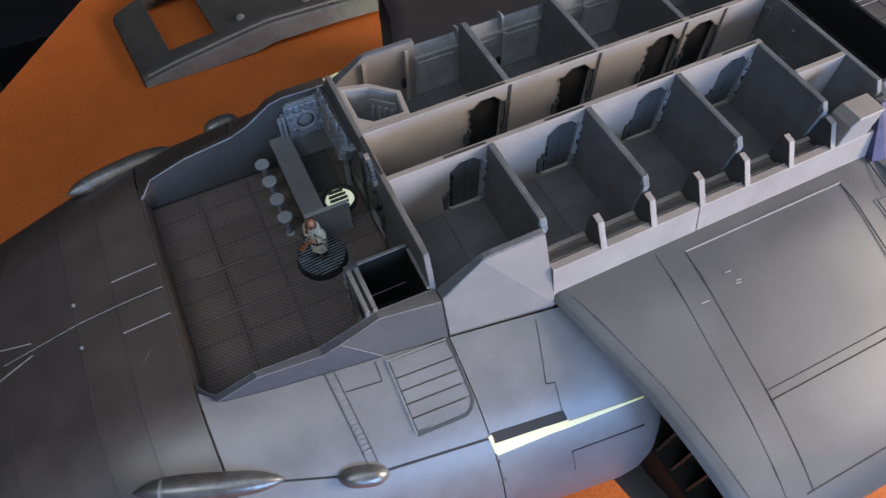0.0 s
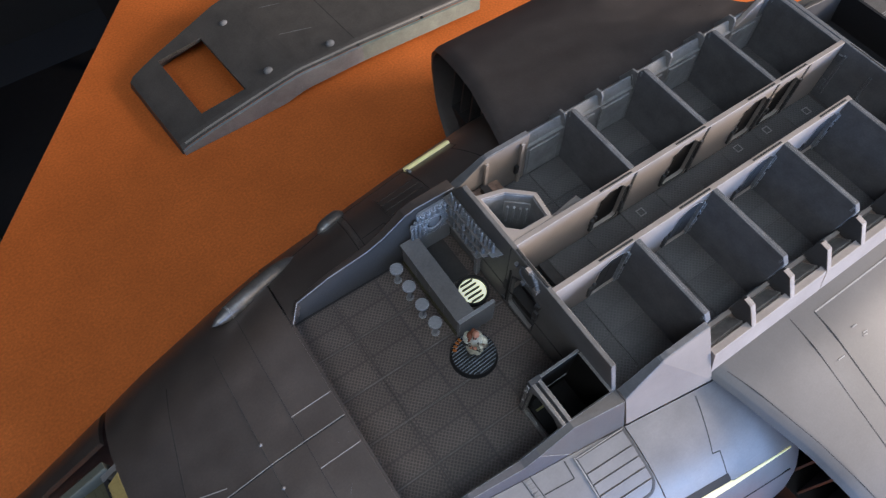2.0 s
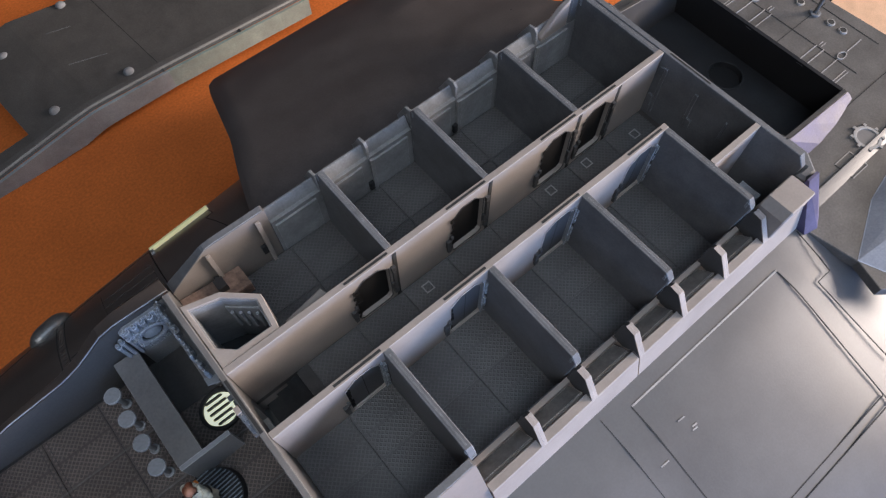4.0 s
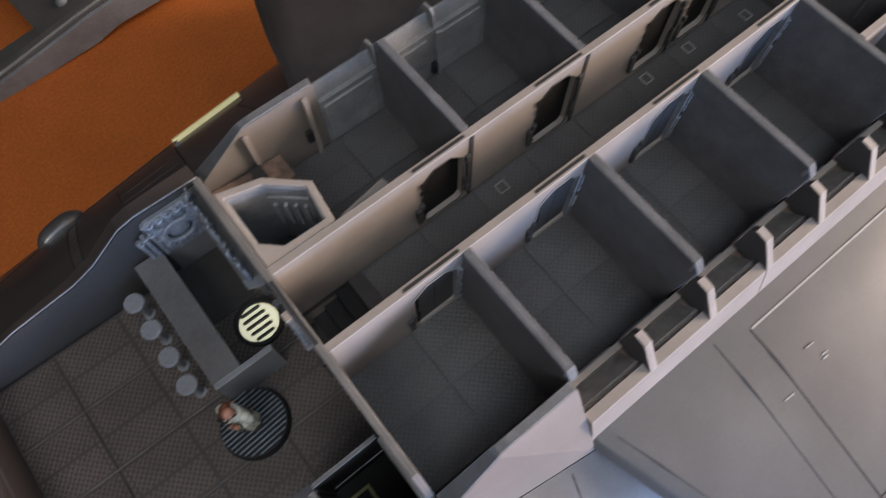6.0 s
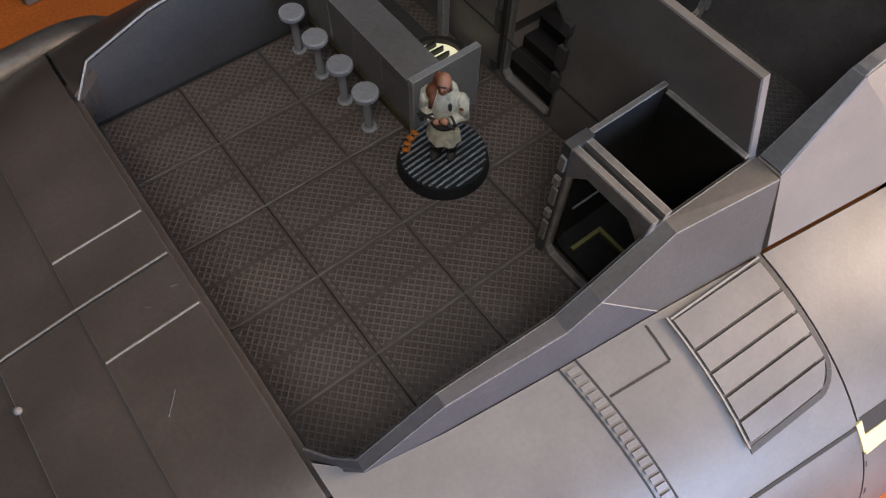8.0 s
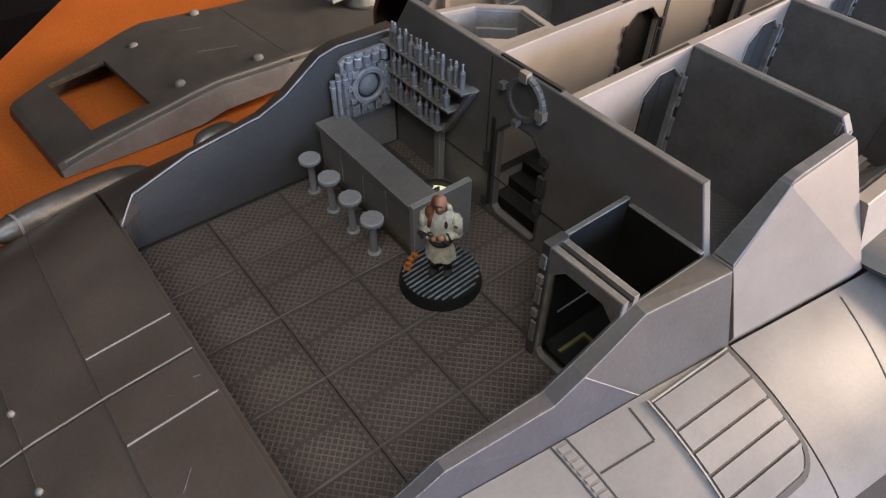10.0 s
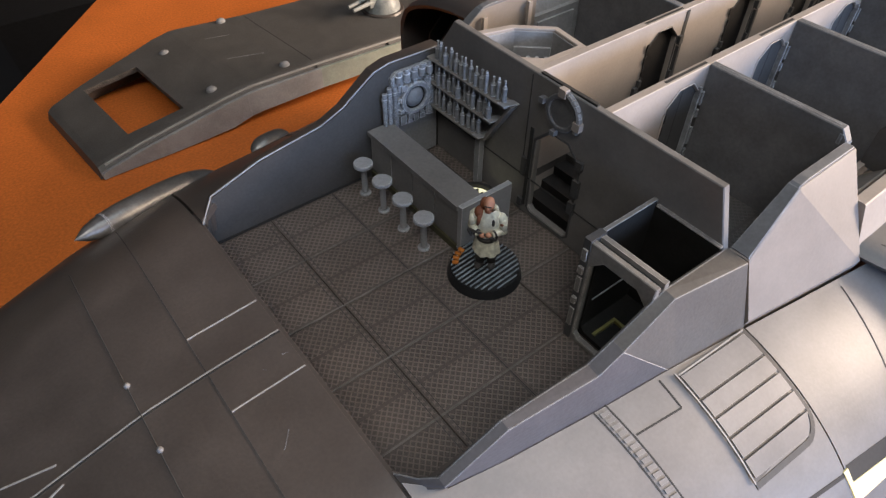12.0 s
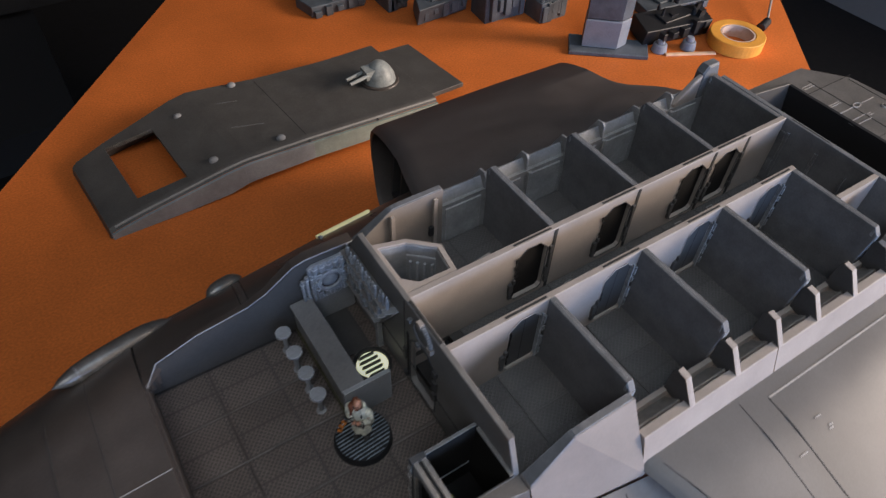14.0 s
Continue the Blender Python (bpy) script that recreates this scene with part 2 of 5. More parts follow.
def tread_material(name, colour, relief, low, high):
    """Dark printed tread plate: crossed ridges inside a plain border."""
    m = material(name, colour, rough=0.44, spec=0.7, grain=0.14, stain=0.25, stain_size=0.03, wear=0.9)
    nt = m.node_tree
    b = nt.nodes["Principled BSDF"]
    co = nt.nodes.new("ShaderNodeTexCoord")
    waves = []
    for a in (45, -45):
        mp = nt.nodes.new("ShaderNodeMapping")
        mp.inputs["Rotation"].default_value = (0, 0, radians(a))
        w = node(nt, "ShaderNodeTexWave", Scale=1 / 0.0062)
        w.bands_direction = "X"
        nt.links.new(co.outputs["Object"], mp.inputs["Vector"]), nt.links.new(mp.outputs["Vector"], w.inputs["Vector"])
        waves.append(w.outputs["Fac"])
    mx = nt.nodes.new("ShaderNodeMath")
    mx.operation = "MAXIMUM"
    nt.links.new(waves[0], mx.inputs[0]), nt.links.new(waves[1], mx.inputs[1])
    sep = nt.nodes.new("ShaderNodeSeparateXYZ")
    nt.links.new(co.outputs["Object"], sep.inputs[0])
    edge = []
    for axis in ("X", "Y"):
        ab = nt.nodes.new("ShaderNodeMath")
        ab.operation = "ABSOLUTE"
        nt.links.new(sep.outputs[axis], ab.inputs[0])
        lt = nt.nodes.new("ShaderNodeMath")
        lt.operation = "LESS_THAN"
        lt.inputs[1].default_value = 0.0144
        if axis == "Y":
            # two panels side by side, with a plain band between
            lt.operation = "COMPARE"
            lt.inputs[1].default_value, lt.inputs[2].default_value = 0.0073, 0.0066
        nt.links.new(ab.outputs[0], lt.inputs[0])
        edge.append(lt.outputs[0])
    inside = nt.nodes.new("ShaderNodeMath")
    inside.operation = "MULTIPLY"
    nt.links.new(edge[0], inside.inputs[0]), nt.links.new(edge[1], inside.inputs[1])
    ridge = nt.nodes.new("ShaderNodeMapRange")
    ridge.interpolation_type = "SMOOTHSTEP"
    ridge.inputs["From Min"].default_value, ridge.inputs["From Max"].default_value = 0.55, 1.0
    nt.links.new(mx.outputs[0], ridge.inputs["Value"])
    hgt = nt.nodes.new("ShaderNodeMath")
    hgt.operation = "MULTIPLY"
    nt.links.new(ridge.outputs["Result"], hgt.inputs[0]), nt.links.new(inside.outputs[0], hgt.inputs[1])
    bp = [n for n in nt.nodes if n.bl_idname == "ShaderNodeBump"][0]
    bp2 = nt.nodes.new("ShaderNodeBump")
    bp2.inputs["Strength"].default_value, bp2.inputs["Distance"].default_value = relief, 0.0005
    nt.links.new(hgt.outputs[0], bp2.inputs["Height"]), nt.links.new(bp.outputs["Normal"], bp2.inputs["Normal"])
    nt.links.new(bp2.outputs["Normal"], b.inputs["Normal"])
    # dry-brushed ridges
    brushed = nt.nodes.new("ShaderNodeMapRange")
    brushed.inputs["From Min"].default_value, brushed.inputs["From Max"].default_value = 0.3, 1.0
    brushed.inputs["To Min"].default_value, brushed.inputs["To Max"].default_value = low, high
    nt.links.new(hgt.outputs[0], brushed.inputs["Value"])
    scale = b.inputs["Base Color"].links[0].from_node
    more = nt.nodes.new("ShaderNodeMath")
    more.operation = "MULTIPLY"
    nt.links.new(scale.inputs["Scale"].links[0].from_socket, more.inputs[0]), nt.links.new(brushed.outputs["Result"], more.inputs[1])
    nt.links.new(more.outputs[0], scale.inputs["Scale"])
    return m


TREAD = tread_material("dark_grey_tread_plate", (0.092, 0.075, 0.066), 0.75, 0.86, 1.75)
CABINPLATE = tread_material("grey_cabin_tread_plate", (0.08, 0.077, 0.076), 0.4, 0.95, 1.3)

# ---- building helpers (millimetres in the ship's frame: x aft, y to the far side, z up from the lounge floor) ----
MM, H = 0.001, 170.0


def at(x, y, z):
    return Vector((x * MM, y * MM, (z + H) * MM))


def thing(name, x, y, z, label, category, group="", kind="", turn=0.0):
    ob = new(name)
    ob.empty_display_size = 0.01
    ob.location = at(x, y, z)
    ob.rotation_euler = (0, 0, radians(turn))
    return tagged(ob, label, category, group, kind)


def part(name, bm, mat, parent=None, label="", bevel=0.0, smooth=False, local=False):
    """Links bm as one mesh under a thing or a part. local: bm lies in the thing's own millimetres, not the ship's."""
    if bevel:
        sharp = [e for e in bm.edges if len(e.link_faces) == 2 and e.calc_face_angle(0) > 0.5]
        bmesh.ops.bevel(bm, geom=sharp, offset=bevel, segments=1, affect="EDGES", clamp_overlap=True)
    bmesh.ops.recalc_face_normals(bm, faces=bm.faces)
    top = parent
    while top is not None and top.parent is not None:
        top = top.parent
    base = Vector((0, 0, -H)) if top is None else top.location / MM - Vector((0, 0, H))
    if local:
        base = Vector((0, 0, 0))
    for v in bm.verts:
        v.co = (v.co - base) * MM
    me = bpy.data.meshes.new(name)
    bm.to_mesh(me)
    bm.free()
    for m in mat if isinstance(mat, (list, tuple)) else (mat,):
        me.materials.append(m)
    if smooth:
        for p in me.polygons:
            p.use_smooth = True
        me.set_sharp_from_angle(angle=radians(35))
    ob = new(name, me)
    ob.parent = parent
    if label:
        ob["label"] = label
    return ob


def box(bm, x0, x1, y0, y1, z0, z1):
    vs = [bm.verts.new((x, y, z)) for x in (x0, x1) for y in (y0, y1) for z in (z0, z1)]
    for q in ((0, 1, 3, 2), (4, 6, 7, 5), (0, 4, 5, 1), (2, 3, 7, 6), (0, 2, 6, 4), (1, 5, 7, 3)):
        bm.faces.new([vs[i] for i in q])
    return vs


def plate(bm, outer, a, b, axis="x", holes=()):
    """A plate with holes: 2D outlines in the other two axes, from a to b along axis."""
    def co(p, d):
        return {"x": (d, p[0], p[1]), "y": (p[0], d, p[1]), "z": (p[0], p[1], d)}[axis]
    edges = []
    for loop in (outer, *holes):
        vs = [bm.verts.new(co(p, a)) for p in loop]
        edges += [bm.edges.new((vs[i], vs[(i + 1) % len(vs)])) for i in range(len(vs))]
    made = bmesh.ops.triangle_fill(bm, edges=edges, use_beauty=True)
    faces = [f for f in made["geom"] if isinstance(f, bmesh.types.BMFace)]
    ext = bmesh.ops.extrude_face_region(bm, geom=faces)
    shift = Vector(co((0, 0), b - a)) if axis != "x" else Vector((b - a, 0, 0))
    for v in ext["geom"]:
        if isinstance(v, bmesh.types.BMVert):
            v.co += shift


def cyl(bm, p, q, r0, r1=None, seg=20):
    """A cylinder or cone from p to q."""
    p, q = Vector(p), Vector(q)
    d = q - p
    m = Matrix.Translation((p + q) / 2) @ d.to_track_quat("Z", "Y").to_matrix().to_4x4()
    return bmesh.ops.create_cone(bm, cap_ends=True, segments=seg, radius1=r0, radius2=r0 if r1 is None else r1, depth=d.length, matrix=m)["verts"]


def ball(bm, c, sx, sy, sz, seg=16):
    m = Matrix.LocRotScale(c, None, (sx, sy, sz))
    return bmesh.ops.create_uvsphere(bm, u_segments=seg, v_segments=seg // 2 + 2, radius=1, matrix=m)["verts"]


def grid(bm, rows):
    """A skin through rows of points."""
    vs = [[bm.verts.new(p) for p in r] for r in rows]
    for a, b in zip(vs, vs[1:]):
        for i in range(len(a) - 1):
            bm.faces.new((a[i], a[i + 1], b[i + 1], b[i]))
    return vs


def thick(bm, depth):
    """Gives an open skin its thickness, inwards."""
    bmesh.ops.recalc_face_normals(bm, faces=bm.faces)
    bmesh.ops.solidify(bm, geom=list(bm.faces), thickness=depth)


def lerp(table, x):
    return float(np.interp(x, [p[0] for p in table], [p[1] for p in table]))


def ring(bm, c, r0, r1, a, b, axis="z", seg=32):
    """A flat ring from radius r0 to r1, from a to b along axis."""
    circle = lambda r: [(c[0] + r * math.cos(2 * math.pi * i / seg), c[1] + r * math.sin(2 * math.pi * i / seg)) for i in range(seg)]
    plate(bm, circle(r1), a, b, axis, [circle(r0)] if r0 else [])


def normal_of(fn, x, y):
    e = 0.5
    n = Vector((-(fn(x + e, y) - fn(x - e, y)) / (2 * e), -(fn(x, y + e) - fn(x, y - e)) / (2 * e), 1))
    return n.normalized()


def skin_patch(bm, fn, side, corners, up, depth, nx=8, ny=6):
    """A curved plate on the skin z = fn(x, |y|), between four corners (x, |y|) given round it."""
    a, b, c, d = (Vector(p) for p in corners)
    rows = []
    for i in range(nx + 1):
        row = []
        for j in range(ny + 1):
            p = a.lerp(b, i / nx).lerp(d.lerp(c, i / nx), j / ny)
            n = normal_of(fn, p.x, p.y)
            q = Vector((p.x, p.y, fn(p.x, p.y))) + n * up
            row.append((q.x, side * q.y, q.z))
        rows.append(row)
    low = []
    for i in range(nx + 1):
        row = []
        for j in range(ny + 1):
            p = a.lerp(b, i / nx).lerp(d.lerp(c, i / nx), j / ny)
            n = normal_of(fn, p.x, p.y)
            q = Vector((p.x, p.y, fn(p.x, p.y))) + n * (up - depth)
            row.append((q.x, side * q.y, q.z))
        low.append(row)
    t, u = grid(bm, rows), grid(bm, low)
    rim = lambda v: [v[i][0] for i in range(nx + 1)] + v[nx][1:] + [v[i][ny] for i in range(nx - 1, -1, -1)] + [v[0][j] for j in range(ny - 1, 0, -1)]
    rt, ru = rim(t), rim(u)
    for i in range(len(rt)):
        k = (i + 1) % len(rt)
        bm.faces.new((rt[i], rt[k], ru[k], ru[i]))


def skin_line(bm, fn, side, p, q, w, up, depth=0.5):
    """A scribed or raised line on the skin from p to q, each (x, |y|)."""
    p, q = Vector(p), Vector(q)
    d = (q - p).normalized()
    n = Vector((-d.y, d.x)) * w / 2
    k = max(2, int((q - p).length / 6))
    skin_patch(bm, fn, side, (p - n, q - n, q + n, p + n), up, depth, k, 1)

# ---- room and table ----
def room():
    bm = bmesh.new()
    box(bm, -2500, 2500, -2500, 2500, -H - 760, -H - 730)
    tagged(part("floor", bm, BLACK), "floor with the room's deep shade painted in", "floor", kind="structure")
    low, high = -H - 730, -H + 1800
    span = [(-2500, low), (2500, low), (2500, high), (-2500, high)]
    # the two pale walls and the ceiling are unseen, added to bounce light
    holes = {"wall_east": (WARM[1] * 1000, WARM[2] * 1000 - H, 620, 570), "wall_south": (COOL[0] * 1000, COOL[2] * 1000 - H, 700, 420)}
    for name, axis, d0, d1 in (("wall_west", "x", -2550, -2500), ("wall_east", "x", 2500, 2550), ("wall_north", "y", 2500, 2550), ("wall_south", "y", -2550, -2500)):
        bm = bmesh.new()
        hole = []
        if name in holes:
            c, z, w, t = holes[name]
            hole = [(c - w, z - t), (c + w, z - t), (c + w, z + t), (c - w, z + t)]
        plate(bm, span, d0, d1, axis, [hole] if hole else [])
        tagged(part(name, bm, PAINT if hole else BLACK), "unseen pale wall added to bounce light" if hole else "room wall with its darkness painted in", "wall", kind="structure")
        # unseen window, added only to house a lamp
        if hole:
            win = thing("window_1" if name == "wall_east" else "window_2", 2500 if axis == "x" else c, c if axis == "x" else -2500, z - t, "unseen window added to house a lamp", "window", kind="structure")
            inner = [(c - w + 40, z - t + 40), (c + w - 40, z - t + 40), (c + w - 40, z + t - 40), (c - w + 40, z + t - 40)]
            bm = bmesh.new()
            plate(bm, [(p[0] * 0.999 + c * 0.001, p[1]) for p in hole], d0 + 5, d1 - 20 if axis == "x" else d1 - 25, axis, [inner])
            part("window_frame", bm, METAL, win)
    bm = bmesh.new()
    box(bm, -2550, 2550, -2550, 2550, -H + 1800, -H + 1830)
    tagged(part("ceiling", bm, PAINT), "unseen pale ceiling added to bounce light", "ceiling", kind="structure")


room()
# unseen ceiling fittings, added around the overhead lamps
for x, y, z in LAMPS:
    fit = thing("ceiling_lamp", x * 1000, y * 1000, z * 1000 - H + 10, "unseen square ceiling lamp added as fill", "lamp", "lamps on the ceiling")
    bm = bmesh.new()
    square = lambda r: [(x * 1000 - r, y * 1000 - r), (x * 1000 + r, y * 1000 - r), (x * 1000 + r, y * 1000 + r), (x * 1000 - r, y * 1000 + r)]
    plate(bm, square(430), z * 1000 - H - 12, -H + 1799, "z", [square(405)])
    part("rim", bm, METAL, fit)
    bm = bmesh.new()
    plate(bm, square(404), z * 1000 - H + 8, -H + 1799, "z")
    part("backing", bm, PAINT, fit)


def chair(x, y):
    """A padded chair standing on the floor beyond the table."""
    ob = thing("chair", x, y, -H - 730, "dark grey fabric chair standing beyond the table", "chair", turn=0)
    f = -H - 730
    for nm, a in (("seat", (-230, 230, -220, 220, 430, 500)), ("backrest", (-230, 230, 180, 240, 520, 780))):
        bm = bmesh.new()
        box(bm, x + a[0], x + a[1], y + a[2], y + a[3], f + a[4], f + a[5])
        part(nm, bm, FABRIC, ob, bevel=22, smooth=True)
    for dx in (-200, 200):
        for dy in (-190, 200):
            bm = bmesh.new()
            cyl(bm, (x + dx, y + dy, f), (x + dx, y + dy, f + 435), 16, seg=12)
            part("leg", bm, RUBBER, ob)


chair(-340, 1190)
# table: its long edges run along U
table = thing("table", 0, 0, -H, "orange wood-laminate table top with a square edge", "table")
bm = bmesh.new()
U, N = Vector((0.646, 0.763)), Vector((0.763, -0.646))
pts = [U * s + N * d for s, d in ((-620, -494), (1240, -494), (1240, 428), (-620, 428))]
plate(bm, [tuple(p) for p in pts], -H - 24, -H, "z")
part("tabletop", bm, TABLE, table, bevel=1.5)
for s, d in ((-560, -450), (1180, -450), (1180, 380), (-560, 380)):
    bm = bmesh.new()
    p = U * s + N * d
    box(bm, p.x - 25, p.x + 25, p.y - 25, p.y + 25, -H - 730, -H - 24)
    part("leg", bm, RUBBER, table)

# ---- the ship: shape of its skins ----
ship = thing("spaceship_model", 0, 0, -H, "large grey 3D-printed spaceship model with its roof taken off", "model spaceship")
CTR = [(-330, 44), (-250, 48), (-175, 53), (-125, 59), (0, 71), (60, 76), (100, 79)]      # middle of the shoulder's round
RAD = [(-330, 70), (-250, 76), (-175, 82), (-125, 88), (0, 97), (60, 100), (100, 102)]    # its radius
TOP = [(-330, -40), (-250, -8), (-220, 4), (-172, 17), (-150, 20), (-125, 22), (100, 22)]
BASE = [(-125, 65), (-121, 71), (-115.6, 74.8), (-96, 78.6), (-64, 83.3), (-35, 86.9), (0, 92), (60, 101), (100, 106)]     # foot of the upper side wall
NAC = [(90, 28.5), (120, 25), (156, 14), (190, 4), (218, -8), (238, -20), (249, -36)]
LIP = [(96, 56), (101, 57), (130, 66), (161, 77), (218, 90), (245, 98), (260, 102)]


def shoulder(x, y):
    """Height of the hull's skin at x, |y|."""
    c, r, top = lerp(CTR, x), lerp(RAD, x), lerp(TOP, x)
    return top if y < c else top - r + math.sqrt(max(0.0, r * r - (y - c) ** 2))


def nacelle_top(x, y):
    return lerp(NAC, y)


def section(x, start, side, n=22, shrink=0.0):
    """Points from the skin at y = start round the shoulder and under."""
    c, r, top = lerp(CTR, x), lerp(RAD, x) - shrink, lerp(TOP, x) - shrink * 0.3
    a0 = math.acos(min(1, max(0, (start - c) / r)))
    mid = top - r
    pts = [(x, side * (c + r * math.cos(a0 * (1 - k / n))), mid + r * math.sin(a0 * (1 - k / n))) for k in range(n + 1)]
    low = -160.0
    for k in range(1, 13):
        a = -k / 12 * math.pi / 2
        pts.append((x, side * (c + r * math.cos(a)), mid + (mid - low) * math.sin(a)))
    pts.append((x, 0, low))
    return pts


hulls = {}
for side in (-1, 1):
    bm = bmesh.new()
    xs = np.linspace(-124.2, -1.0, 14)
    grid(bm, [section(x, lerp(BASE, x), side) for x in xs])
    thick(bm, 3)
    # the far side takes the primer copy with shade put in
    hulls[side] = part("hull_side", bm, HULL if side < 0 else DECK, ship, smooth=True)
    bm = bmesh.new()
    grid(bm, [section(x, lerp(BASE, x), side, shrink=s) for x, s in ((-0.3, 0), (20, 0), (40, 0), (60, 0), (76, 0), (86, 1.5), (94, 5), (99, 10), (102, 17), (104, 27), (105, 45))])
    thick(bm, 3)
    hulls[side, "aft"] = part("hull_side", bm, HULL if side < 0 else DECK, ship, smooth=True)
# nose with its deck
bm = bmesh.new()
rows = []
for x in np.linspace(-251, -125.4, 18):
    far = section(x, lerp(CTR, x), 1)
    near = section(x, lerp(CTR, x), -1)
    c, top = lerp(CTR, x), lerp(TOP, x)
    rows.append(near[::-1] + [(x, c * k / 4, top) for k in range(-3, 4)] + far)
grid(bm, rows)
thick(bm, 3)
nose = part("nose_hull", bm, DECK, ship, smooth=True)
# a dark inner frame behind the joints
for x in (-124.8, -0.6):
    for side in (-1, 1):
        bm = bmesh.new()
        a = section(x - 2, lerp(BASE, x), side)[:30]
        b = section(x + 2, lerp(BASE, x), side)[:30]
        shrink = lambda pts: [(p[0], p[1] * 0.985, p[2] - 2.4) for p in pts]
        grid(bm, [shrink(a), shrink(b)])
        thick(bm, 1)
        part("joint_frame", bm, GAP, ship)


def flat_line(p, q, w, mat, up=0.2, name="deck_seam"):
    bm = bmesh.new()
    skin_line(bm, lambda x, y: shoulder(x, abs(y)), 1, p, q, w, up)
    return part(name, bm, mat, nose)


flat_line((-215, 0.4), (-125.8, 0.4), 0.8, GAP, 0.08)
flat_line((-215, 1.1), (-125.8, 1.1), 0.55, LINE)
for y in (17, -16.5):
    flat_line((-151, y), (-125.8, y), 0.5, LINE, name="raised_rib")
flat_line((-220, 12.5), (-199, 5.5), 0.6, LINE, name="raised_rib")
flat_line((-222, -7), (-199, -2), 0.6, LINE, name="raised_rib")
flat_line((-151.3, -112), (-151.3, 92), 0.36, RIM, 0.08)
flat_line((-173, -100), (-173, 78), 0.32, RIM, 0.08)
flat_line((-216, -88), (-216, -2), 0.4, RIM, 0.08)
flat_line((-221, 16), (-206, 80), 0.5, GAP, 0.08)
flat_line((-232, -60), (-246, -84), 0.7, GAP, 0.08)
for y in (13.9, -13.4):
    bm = bmesh.new()
    cyl(bm, (-172.7, y, 15), (-172.7, y, 17.3), 1.05, 1.0, 12)
    ball(bm, (-172.7, y, 17.3), 1.0, 1.0, 0.8, 12)
    part("deck_knob", bm, BARTOP, nose, smooth=True)

for p, q in (((-129.5, -8.2), (-127.5, -8.8)), ((-140.5, -32.5), (-144.6, -37.4)), ((-137, -9.4), (-136, -10.2))):
    flat_line(p, q, 0.16, DIVIDER, 0.08, "paint_chip")

# cockpit: lit windows at the deck's front edge and the open frame before it
bm = bmesh.new()
grid(bm, [[(x, y, -20 + (x + 256) * 0.22 - 4) for y in (-70, -30, 0, 30, 66)] for x in (-420, -360, -300, -252)])
thick(bm, 3)
panel = part("cockpit_panel", bm, OLIVE, ship, "dark olive unpainted cockpit panel")
rnd = random.Random(11)
for k in range(46):
    # print lines running across the panel
    x, y0 = -266 - 1.5 * k, rnd.uniform(-64, 30)
    z = -20 + (x + 256) * 0.22 - 4
    bm = bmesh.new()
    box(bm, x - 0.25, x + 0.25, y0, min(62, y0 + rnd.uniform(30, 90)), z - 0.2, z + 0.3)
    part("print_line", bm, OLIVE, panel)
bm = bmesh.new()
plate(bm, [(-262, -19.5), (-258.8, -19), (-258.8, -14.6), (-262, -16)], -60, 60, "y")
part("panel_step", bm, DARK, panel)
for side in (-1, 1):
    bm = bmesh.new()
    plate(bm, [(-256, -8), (-334, -40), (-334, -56), (-262, -24), (-256, -24)], side * 61, side * 66, "y")
    part("cockpit_frame", bm, FRAME, ship, bevel=0.5)
    bm = bmesh.new()
    grid(bm, [section(x, lerp(CTR, x) + 34, side) for x in np.linspace(-334, -256.5, 8)])
    thick(bm, 3)
    part("cockpit_side", bm, DECK, ship, smooth=True)
    # window light is put into the dull yellow; the strips don't glow
    bm = bmesh.new()
    outer, inner = (55, 4.5) if side > 0 else (-57, 0.5)
    skew = 2.5
    vs = [bm.verts.new(p) for p in ((-250.2, outer, -9.6), (-250.2, inner, -9.6), (-258.6, inner - skew, -14.0), (-258.6, outer - skew, -14.0))]
    bm.faces.new(vs)
    thick(bm, 1.6)
    part("cockpit_window", bm, BRASS, ship, "cockpit window strip with yellow light painted in")
    bm = bmesh.new()
    plate(bm, [(-262, -26), (-262, -15.5), (-250.6, -9), (-250.6, -26)], *sorted((side * 57.2, side * 61)), "y")
    part("window_post", bm, HULL, ship)

